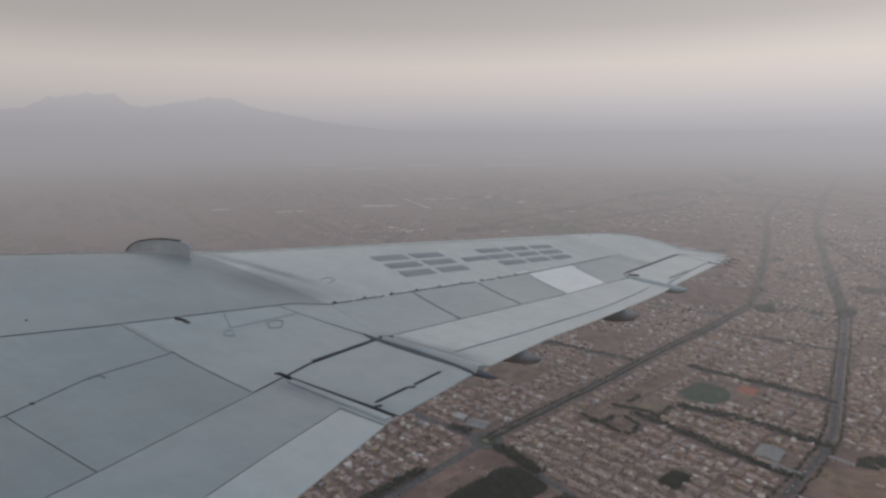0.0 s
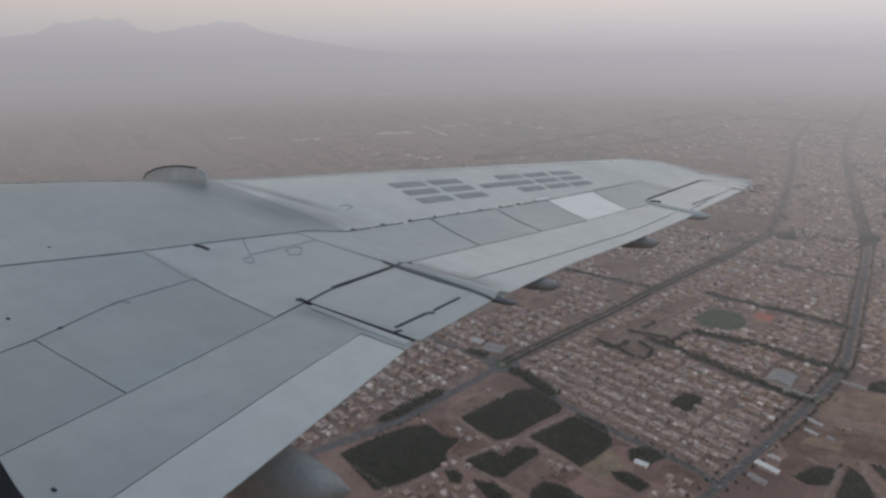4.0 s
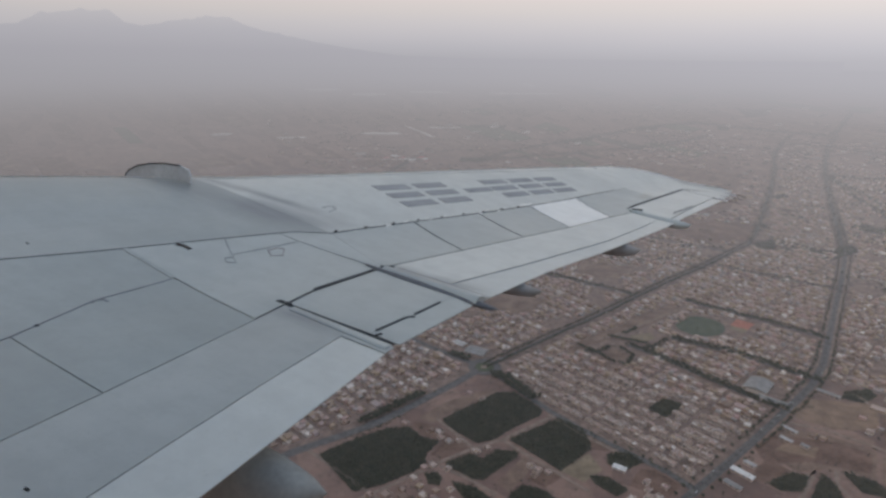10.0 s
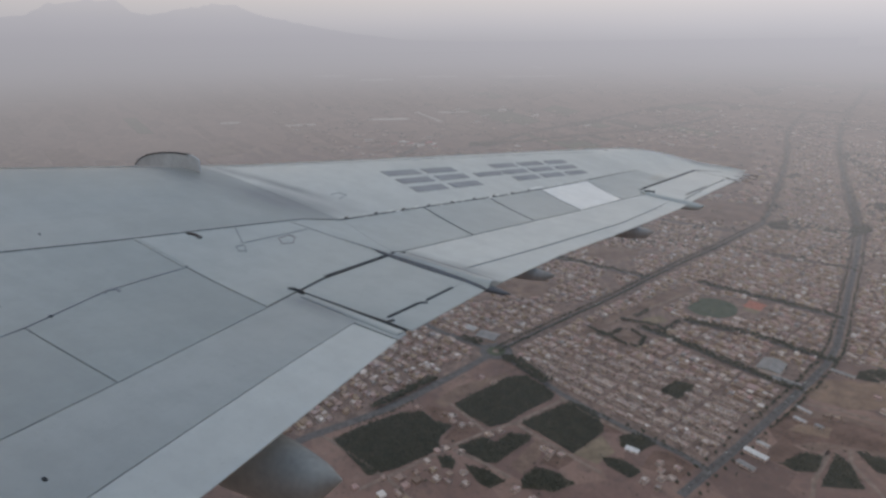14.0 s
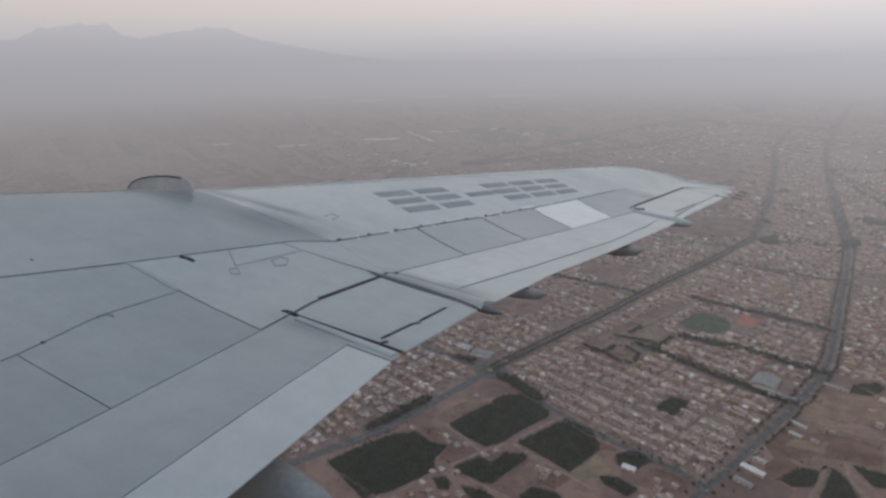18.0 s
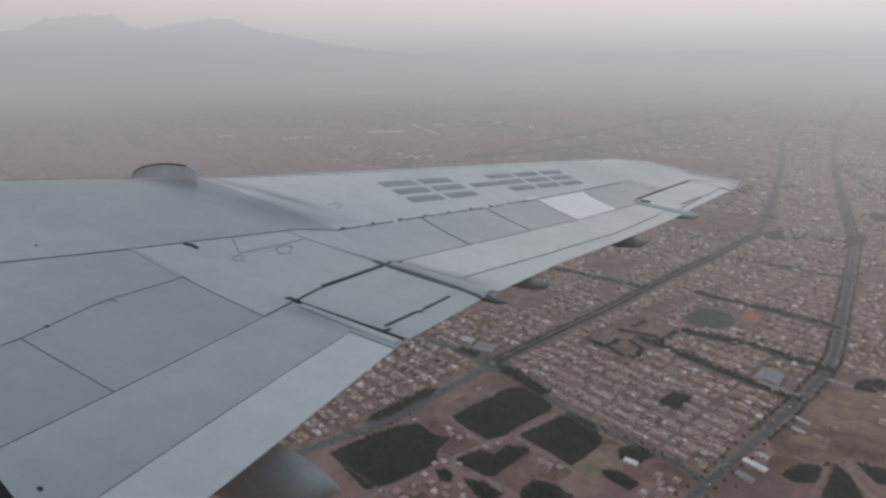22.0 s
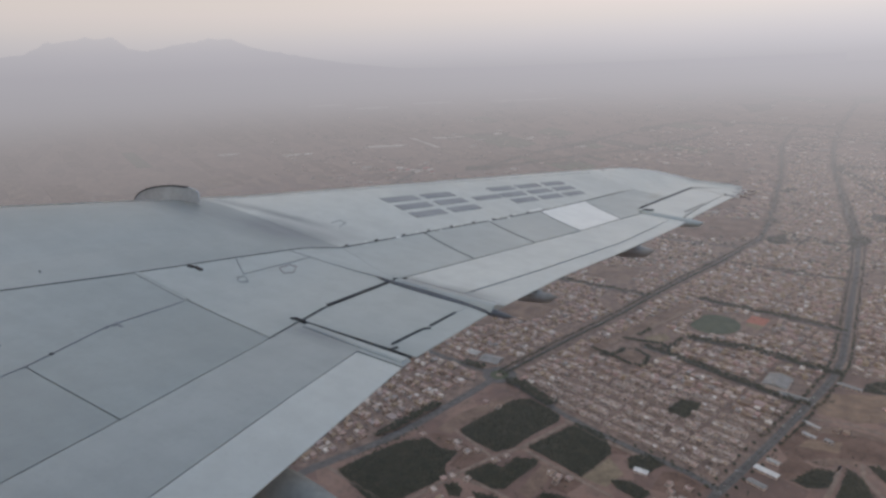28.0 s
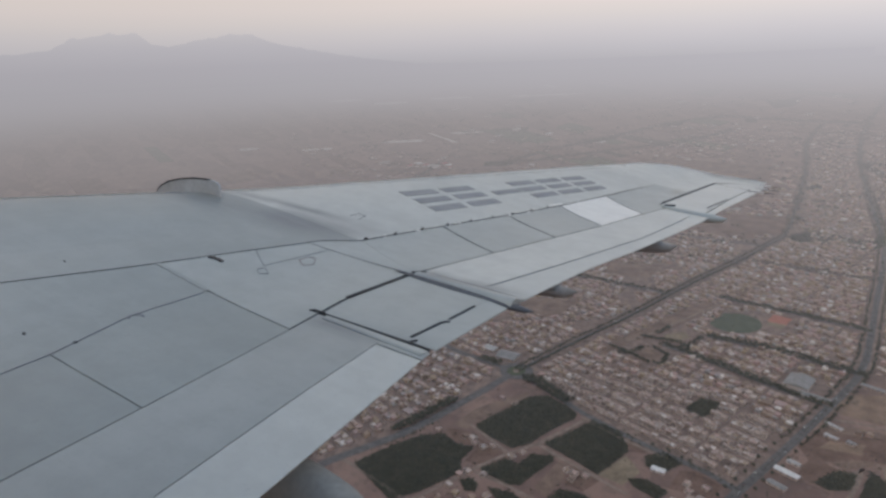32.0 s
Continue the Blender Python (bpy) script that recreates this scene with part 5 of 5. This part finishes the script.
# trees along the streets
for pts, w, st in zip(CROSS, (17, 19, 17, 16, 8, 8), (1.5, 1.2, 1.3, 2.0, 7, 8)):
    tree_line(pts, w, st, 8)
tree_line([(x - 17, y + 5) for x, y in SOUTH_ROAD[3:6]], 17, 0.7, 8)
tree_line([(x + 14, y - 6) for x, y in SOUTH_ROAD[2:5]], 6, 4, 5)
tree_line([(-404, 1004), (-384, 1016), (-340, 983), (-296, 962)], 26, 0.6, 8)
tree_line([(-470, 1045), (-520, 1052)], 18, 1.0, 8)
tree_line(EDGE_ROAD[3:], 22, 5, 6)
for side in (-1, 1):
    tree_line([(x + side * 7, y - side * 3) for x, y in BVD_WEST[0:11]], 4, 2.6, 6.5)
    tree_line([(x + side * 14, y - side * 5) for x, y in BVD_EAST[3:14]], 5, 4.0, 6)
tree_line([(x, y) for x, y in BVD_EAST[:12]], 1.5, 5, 2.6, 8)
for pts, w in (([(-268, 1201), (-247, 1199), (-223, 1243)], 11), ([(-293, 1226), (-250, 1206), (-198, 1177)], 6), ([(-212, 1325), (-191, 1373)], 9), ([(-241, 1299), (-209, 1297), (-161, 1300)], 8),
               ([(-155, 1303), (-140, 1279), (-119, 1345)], 14), ([(-206, 1251), (-172, 1228), (-175, 1179), (-193, 1182)], 9)):
    tree_line(pts, w, 0.9, 6)
for pts in FAR_ROADS + [BVD_WEST[10:], BVD_EAST[11:]]:
    tree_line(pts, 26, 2.4, 10, 6)

verts, faces = [], []
for i in range(900):
    r, az = 1900 + 2100 * rng.random() ** 1.2, radians(rng.uniform(-22, 40))
    s = 2.2 + r / 1200
    for _ in range(rng.randint(1, 4)):
        clump(verts, faces, -r * math.sin(az) + rng.uniform(-25, 25), r * math.cos(az) + rng.uniform(-10, 10), 1.0, s * rng.uniform(0.8, 1.8), s * 1.6, 5, rng)
tagged(new("scattered_trees", mesh("scattered_trees", verts, faces, LEAVES)), "dark scattered trees out on the plain", "trees", kind="stuff")
verts, faces = [], []
for i in range(2600):
    p = Vector((rng.uniform(-560, 330), rng.uniform(560, 1300)))
    if inside(p, TOWN_MID) or inside(p, TOWN_WEST) or noise.noise((p.x * 0.02, p.y * 0.02, 4)) < 0.02 or any(off_line(p, ln) < 7 for ln in TRACKS) or any(off_line(p, ln) < 14 for ln in (BVD_EAST, SOUTH_ROAD, EDGE_ROAD)):
        continue
    h = rng.uniform(0.8, 2.6)
    clump(verts, faces, p.x, p.y, 0.0, h * rng.uniform(0.6, 1.1), h, 6, rng)
tagged(new("scrub", mesh("scrub", verts, faces, LEAVES)), "low dark scrub scattered over the farm plots", "scrub", kind="stuff")
verts, faces = [], []
for i in range(1500):
    p = Vector((rng.uniform(-900, 420), rng.uniform(650, 2000)))
    if (inside(p, TOWN_MID) or inside(p, TOWN_WEST) or inside(p, TOWN_EAST)) and off_line(p, BVD_EAST) > 16 and off_line(p, BVD_WEST) > 16:
        h = rng.uniform(2.5, 6)
        clump(verts, faces, p.x, p.y, h * 0.2, h * 0.45, h * 0.8, 7, rng)
tagged(new("yard_trees", mesh("yard_trees", verts, faces, LEAVES)), "small dark trees between the houses", "trees", kind="stuff")


def tree():
    """A street tree: tapered trunk, four limbs, a ragged crown."""
    root = new("tree")
    v, f = [], []

    def limb(a, b, ra, rb):
        k = len(v)
        d = (b - a).normalized()
        s1 = d.orthogonal().normalized()
        s2 = d.cross(s1)
        for p, r in ((a, ra), (b, rb)):
            v.extend(tuple(p + s1 * (r * math.cos(q * math.pi / 3)) + s2 * (r * math.sin(q * math.pi / 3))) for q in range(6))
        f.extend((k + q, k + (q + 1) % 6, k + 6 + (q + 1) % 6, k + 6 + q) for q in range(6))
    limb(Vector((0, 0, -0.3)), Vector((0, 0, 2.6)), 0.2, 0.14)
    for q in range(4):
        limb(Vector((0, 0, 2.3)), Vector((1.2 * math.cos(q * 1.6), 1.2 * math.sin(q * 1.6), 4.2 + 0.3 * q)), 0.1, 0.04)
    part("trunk", mesh("trunk", v, f, BARK), root)
    v2, f2 = [], []
    clump(v2, f2, 0, 0, 2.2, 2.4, 4.2, 60, rng)
    part("crown", mesh("crown", v2, f2, LEAVES), root)
    return root


first_tree = tagged(tree(), "dark green street tree beside the boulevard", "tree", "trees along the boulevard")
k = 0
for s in range(780, 1500, 24):
    for sgn in (-1, 1):
        x = along_y(BVD_EAST, s + rng.uniform(-8, 8)) + sgn * 14.5
        m = pose(x, s - sgn * 5, 0, 0, 0, rng.uniform(0, 360))
        if k == 0:
            first_tree.matrix_world = m
        else:
            copy_thing(first_tree, m)
        k += 1

# sports ground and large roofs
plot("pitch", [(-60 + (62 * U.x) * math.cos(t * 0.26) + 55 * V.x * math.sin(t * 0.26), 1461 + 62 * U.y * math.cos(t * 0.26) + 55 * V.y * math.sin(t * 0.26)) for t in range(24)], 0.22, TURF, "green oval sports pitch", "pitch")
plot("court", [(4, 1502), (17, 1548), (55, 1536), (42, 1490)], 0.24, ORANGE, "orange clay sports court", "court")
plot("court", [(3, 1481), (8, 1498), (42, 1492), (33, 1462)], 0.245, OCHRE, "pale sandy sports court", "court")
sheds("school", 68, 1206, 52, 42, 7, GREY, "broad grey-roofed hall in the town", 6)
sheds("school", 92, 1158, 14, 50, 6, GREY, "low school wing with a grey roof", 4)
sheds("farm_shed", -117, 831, 10, 20, 4, PALE, "white-roofed shed beside an orchard", 14)
sheds("workshop", 52, 905, 11, 34, 5, PALE, "long white-roofed workshop by the boulevard", -4)
sheds("workshop", 118, 1072, 7, 28, 4, WHITE, "narrow workshop with a pale roof by the boulevard", -12)
sheds("workshop", 187, 1238, 10, 40, 5, GREY, "long grey-roofed workshop by the boulevard", -2)
sheds("farm_shed", 113, 1036, 8, 20, 4, WHITE, "narrow pale-roofed farm shed", -8)
sheds("farm_shed", 140, 1030, 8, 12, 4, GREY, "small grey-roofed farm shed", -8)
sheds("workshop", 61, 937, 8, 18, 4, WHITE, "small pale-roofed workshop by the boulevard", -4)
sheds("workshop", 40, 870, 10, 26, 4, GREY, "grey-roofed workshop among the farm plots", -6)
sheds("works_hall", -1761, 104, 30, 44, 7, RED, "hall with a bright red sheet roof", 10)
sheds("works_hall", -1268, 483, 22, 34, 6, RED, "hall with a bright red sheet roof", 4)
sheds("works_hall", -2015, 829, 26, 90, 7, PALE, "long white-roofed hall on open plots", 6)
sheds("works_hall", -1321, 640, 20, 46, 6, RED, "hall with a bright red sheet roof", 2)
sheds("works_hall", 700, 1330, 16, 30, 5, BLUE, "blue-roofed hall in the village", 6)
sheds("works_hall", 610, 1270, 18, 30, 5, GREEN, "green-roofed hall in the village", 6)
sheds("market_hall", -470, 1082, 34, 44, 6, GREY, "broad grey market hall by the roundabout", 18)
sheds("market_hall", -520, 1100, 20, 30, 5, WHITE, "pale-roofed market hall by the roundabout", 8)
for q in range(9):
    sheds("factory_hall", -1600 + q * 24 + rng.uniform(-6, 6), 2520 + q * 8 + rng.uniform(-30, 30), rng.uniform(20, 45), rng.uniform(14, 26), 8, rng.choice((PALE, WHITE, RED, PALE)), "pale-roofed works hall far out on the plain", rng.uniform(-20, 20))
for i in range(34):
    r, az = 2300 + 1700 * rng.random(), radians(rng.uniform(-14, 36))
    x, y = -r * math.sin(az), r * math.cos(az)
    if off_line((x, y), BVD_EAST) > 40 and off_line((x, y), BVD_WEST) > 40:
        sheds("factory_hall", x, y, rng.uniform(25, 60), rng.uniform(16, 30), 8, rng.choice((WHITE, GREY, PALE, GREY, GREY)), "pale-roofed hall far out on the plain", rng.uniform(-20, 20))

# ---- houses ----
LOTS = []
KEEP = [(pts, 14) for pts in CROSS] + [(BVD_EAST, 24), (BVD_WEST, 24), (SOUTH_ROAD, 24), (EDGE_ROAD, 19), (WEST_ROAD, 16), (AVENUE, 28), (GROVE_STREET, 16), (VILLAGE_ROAD, 16)]
PARKS = FARM + PAST + WIDE + [q[0] for q in FIELD_PLOTS] + [circle(*HUB, 52), [(-125, 1400), (-80, 1540), (70, 1560), (60, 1440), (-40, 1390)], [(30, 1150), (40, 1240), (110, 1250), (125, 1140)],
                [(-255, 1290), (-215, 1395), (-150, 1400), (-108, 1350), (-130, 1270), (-160, 1190), (-200, 1165), (-300, 1215), (-290, 1245)], [(-500, 1030), (-540, 1120), (-430, 1120), (-420, 1060)]]
origin = Vector(HUB)


def free(p):
    return not any(off_line(p, r) < w for r, w in KEEP) and not any(inside(p, q) for q in PARKS)


# rows of houses back to back between lanes, in blocks parted by wider streets
for region, fill, wild in ((TOWN_MID, 0.88, 1.5), (TOWN_WEST, 0.86, 2.0), (TOWN_EAST, 0.80, 3.0), (TOWN_NORTH, 0.72, 4.0), (TOWN_FAR_WEST, 0.7, 3.0)):
    xs = [(Vector(q) - origin).dot(U) for q in region]
    ys = [(Vector(q) - origin).dot(V) for q in region]
    for i in range(int(min(xs) / 17) - 2, int(max(xs) / 17) + 2):
        for j in range(int(min(ys) / 10.6) - 2, int(max(ys) / 10.6) + 2):
            back = i % 2
            p = origin + U * (i * 17.2 + (2.3 if back else -2.3)) + V * (j * 10.0 + (j // 12) * 8.0)
            p += Vector((rng.uniform(-wild, wild), rng.uniform(-wild, wild)))
            if not inside(p, region) or rng.random() > fill or not free(p):
                continue
            if region is not TOWN_MID and p.y > 1250 and noise.noise((p.x * 0.008, p.y * 0.008, 2)) > 0.3:
                continue
            LOTS.append((p, rng.uniform(7.8, 10.0), rng.uniform(10.0, 14.2), rng.choice((3.4, 3.6, 3.8, 6.6, 6.9)), back))
# farm houses and yards among the plots
for x, y in ((-397, 774), (-379, 771), (-365, 778), (-423, 785), (-408, 787), (-386, 695), (-376, 706), (-329, 768), (-318, 786), (-352, 707), (-389, 662), (-371, 651), (-388, 636), (-342, 656), (-325, 668),
             (-312, 646), (-336, 640), (-240, 775), (-226, 768), (-228, 754), (-211, 772), (-470, 784), (-413, 920), (-384, 914), (-356, 634)):
    LOTS.append((Vector((x + rng.uniform(-2, 2), y + rng.uniform(-2, 2))), rng.uniform(8, 11), rng.uniform(9, 14), rng.choice((3.4, 3.6, 4)), rng.randint(0, 1)))
for (x, y), a, n in (((-400, 590), 40, 12), ((20, 880), 26, 10), ((-60, 800), 40, 8), ((-200, 690), 40, 6), ((150, 1060), 16, 4), ((310, 1250), 60, 30), ((250, 1150), 30, 5), ((400, 960), 80, 14), ((760, 1400), 70, 50), ((870, 1720), 80, 60), ((960, 2100), 90, 60), ((-1520, 420), 90, 40), ((-1480, 800), 90, 50)):
    for _ in range(n):
        p = Vector((x, y)) + Vector((rng.gauss(0, a * 0.6), rng.gauss(0, a * 0.6)))
        if any(off_line(p, r) < w for r, w in KEEP) or any(inside(p, q) for q in FARM + PAST) or any((p - q[0]).length < 13 for q in LOTS[-60:]):
            continue
        LOTS.append((p, rng.uniform(8, 13), rng.uniform(9, 15), rng.choice((3.4, 3.6, 4)), rng.randint(0, 1)))

NEAR = sorted(range(len(LOTS)), key=lambda k: (LOTS[k][0] - Vector((-150, 850))).length)[:300]
near_set = set(NEAR)


def house_kind(w, d, h, two):
    """A flat-roofed house with a parapet, stair hut, openings and a walled yard: the meshes of its parts."""
    a, b = w / 2, d / 2
    yard = b * 0.35
    y1 = b - 2 * yard
    kinds = {"outer_wall": boxes("outer_wall", [(-a, a, -b, y1, -0.2, h)], WALLS)}
    kinds["roof"] = boxes("roof", [(-a + 0.25, a - 0.25, -b + 0.25, y1 - 0.25, h, h + 0.12)], ROOFS)
    t = 0.25
    kinds["parapet"] = boxes("parapet", [(-a, a, -b, -b + t, h, h + 0.7), (-a, a, y1 - t, y1, h, h + 0.7), (-a, -a + t, -b + t, y1 - t, h, h + 0.7), (a - t, a, -b + t, y1 - t, h, h + 0.7)], WALLS)
    kinds["stair_hut"] = boxes("stair_hut", [(-a + 0.6, -a + 3.2, -b + 0.6, -b + 3.8, h + 0.12, h + 2.6)], WALLS)
    kinds["yard_wall"] = boxes("yard_wall", [(-a, -a + t, y1, b, -0.2, 2.4), (a - t, a, y1, b, -0.2, 2.4), (-a + t, a - t, b - t, b, -0.2, 2.4)], WALLS)
    kinds["door"] = boxes("door", [(-0.6, 0.6, b - 0.02, b + 0.04, 0, 2.2)], DOOR)
    wins = []
    for z in ([1.2] if not two else [1.2, 4.4]):
        for x in (-a * 0.55, a * 0.55):
            wins.append(boxes("window", [(x - 0.9, x + 0.9, y1 - 0.02, y1 + 0.05, z, z + 1.5)], GLASS))
        wins.append(boxes("window", [(-0.9, 0.9, -b - 0.05, -b + 0.02, z, z + 1.5)], GLASS))
    return kinds, wins


def house(kinds, wins):
    root = new("house")
    for k, me in kinds.items():
        part(k, me, root)
    for me in wins:
        part("window", me, root)
    return root


STYLES = [house(*house_kind(9.6, 12.5, 3.7, False)), house(*house_kind(9.4, 12.2, 6.8, True)), house(*house_kind(8.4, 10.5, 3.5, False)), house(*house_kind(8.8, 10.0, 6.6, True))]
turn = math.degrees(math.atan2(V.y, V.x))
words = ["one-storey brick house with a flat roof and walled yard", "two-storey rendered house with a flat roof and yard",
         "small one-storey house with a flat roof and yard", "broad two-storey house with a flat roof"]
used = [False] * 4
for k in NEAR:
    p, w, d, h, back = LOTS[k]
    s = (1 if d > 11.3 else 3) if h > 5 else (0 if d > 11.3 else 2)
    m = pose(p.x, p.y, 0, 0, 0, turn + (180 if back else 0) + rng.uniform(-2, 2))
    if not used[s]:
        used[s] = True
        ob = STYLES[s]
        ob.matrix_world = m
        tagged(ob, words[s], "house", "houses of the town")
    else:
        ob = copy_thing(STYLES[s], m)

# the rest of the town, and the specks of building far out
verts, faces = [], []


def lump(p, w, d, h, ang):
    c, s = math.cos(ang), math.sin(ang)
    g = lie(p.x, p.y)

    def block(x0, x1, y0, y1, z0, z1):
        k = len(verts)
        for z in (z0, z1):
            verts.extend((p.x + c * x - s * y, p.y + s * x + c * y, g + z) for x, y in ((x0, y0), (x1, y0), (x1, y1), (x0, y1)))
        faces.extend([(k, k + 1, k + 5, k + 4), (k + 1, k + 2, k + 6, k + 5), (k + 2, k + 3, k + 7, k + 6), (k + 3, k, k + 4, k + 7), (k + 4, k + 5, k + 6, k + 7)])
    yard = rng.uniform(0.1, 0.45) * d
    block(-w / 2, w / 2, -d / 2, d / 2 - yard, -0.2, h)
    if rng.random() < 0.6:
        block(-w / 2, -w / 2 + 3, -d / 2, -d / 2 + 3, h, h + 2.3)
    block(-w / 2, w / 2, d / 2 - 0.4, d / 2, -0.2, 2.3)
    block(-w / 2, -w / 2 + 0.3, d / 2 - yard, d / 2 - 0.4, -0.2, 2.3)



for k, (p, w, d, h, back) in enumerate(LOTS):
    if k not in near_set:
        grow = rng.uniform(1.5, 2.2) if rng.random() < 0.04 else 1.0
        lump(p, w * grow, d * (1 + 0.35 * (grow > 1)), h, radians(turn + (180 if back else 0) + rng.uniform(-4, 4)))
for i in range(7000):
    r, az = 1950 + 2050 * rng.random() ** 1.3, radians(rng.uniform(-24, 44))
    p = Vector((-r * math.sin(az), r * math.cos(az)))
    if any(inside(p, q) for q in (TOWN_WEST, TOWN_MID, TOWN_EAST, TOWN_NORTH)) or off_line(p, BVD_EAST) < 22 or off_line(p, BVD_WEST) < 22 or any(inside(p, q[0]) for q in FIELD_PLOTS[-2:]):
        continue
    if rng.random() < 0.9 and (noise.noise((p.x * 0.0022, p.y * 0.0022, 9)) < (-0.1 if az < radians(12) else 0.15) or r > 3500):
        continue
    if az > radians(14) and rng.random() < 0.75:
        continue
    q = 0.7 + r / 3600
    lump(p, rng.uniform(8, 16) * q, rng.uniform(8, 15) * q, rng.choice((3.5, 4, 6.5)), radians(turn + rng.uniform(-8, 8)))
tagged(new("town_houses", mesh("town_houses", verts, faces, TOWN)), "low flat-roofed brick houses packed across the plain", "houses", kind="stuff")


# ---- cars on the boulevard ----


def car():
    root = new("car")
    verts, faces = [], []
    prof = [(-2.1, 0.35), (-2.1, 0.85), (-1.3, 0.95), (1.2, 0.95), (2.1, 0.75), (2.1, 0.35)]
    n = len(prof)
    for y in (-0.85, 0.85):
        verts += [(x, y, z) for x, z in prof]
    faces = [tuple(range(n)), tuple(reversed(range(n, 2 * n)))] + [(i, n + i, n + (i + 1) % n, (i + 1) % n) for i in range(n)]
    part("body", mesh("body", verts, faces, CAR), root)
    top = [(-1.7, 0.94), (-1.2, 1.45), (0.3, 1.45), (1.1, 0.94)]
    verts = [(x, y * (1 if z < 1 else 0.85), z) for y in (-0.78, 0.78) for x, z in top]
    part("cabin", mesh("cabin", verts, [(0, 1, 2, 3), (7, 6, 5, 4), (0, 4, 5, 1), (1, 5, 6, 2), (2, 6, 7, 3), (3, 7, 4, 0)], GLASS), root, "dark glazed cabin")
    for x in (-1.35, 1.35):
        for y in (-0.86, 0.70):
            v, f = [], []
            for yy in (y, y + 0.16):
                v += [(x + 0.32 * math.cos(k * math.pi / 5), yy, 0.32 + 0.32 * math.sin(k * math.pi / 5)) for k in range(10)]
            f = [tuple(range(10)), tuple(reversed(range(10, 20)))] + [(k, 10 + k, 10 + (k + 1) % 10, (k + 1) % 10) for k in range(10)]
            part("wheel", mesh("wheel", v, f, RUBBER), root, "black wheel")
    for y in (-0.6, 0.6):
        part("headlight", boxes("headlight", [(2.08, 2.13, y - 0.2, y + 0.2, 0.6, 0.75)], LAMP), root, "lit headlight")
    return root



first = car()
tagged(first, "small pale saloon car driving on the boulevard", "car", "cars on the boulevard")
for i in range(36):
    line_of = BVD_EAST if i % 2 == 0 else BVD_WEST
    s = rng.uniform(line_of[0][1] + 5, 1500)
    x = along_y(line_of, s)
    ahead = along_y(line_of, s + 5)
    way = Vector((ahead - x, 5)).normalized()
    lane = rng.choice((-5.2, -2.2, 2.2, 5.2) if i % 2 == 0 else (-2.6, 2.6))
    m = pose(x + way.y * lane, s - way.x * lane, 0.32, 0, 0, math.degrees(math.atan2(way.y, way.x)) + (180 if lane < 0 else 0))
    if i == 0:
        first.matrix_world = m
    else:
        copy_thing(first, m)
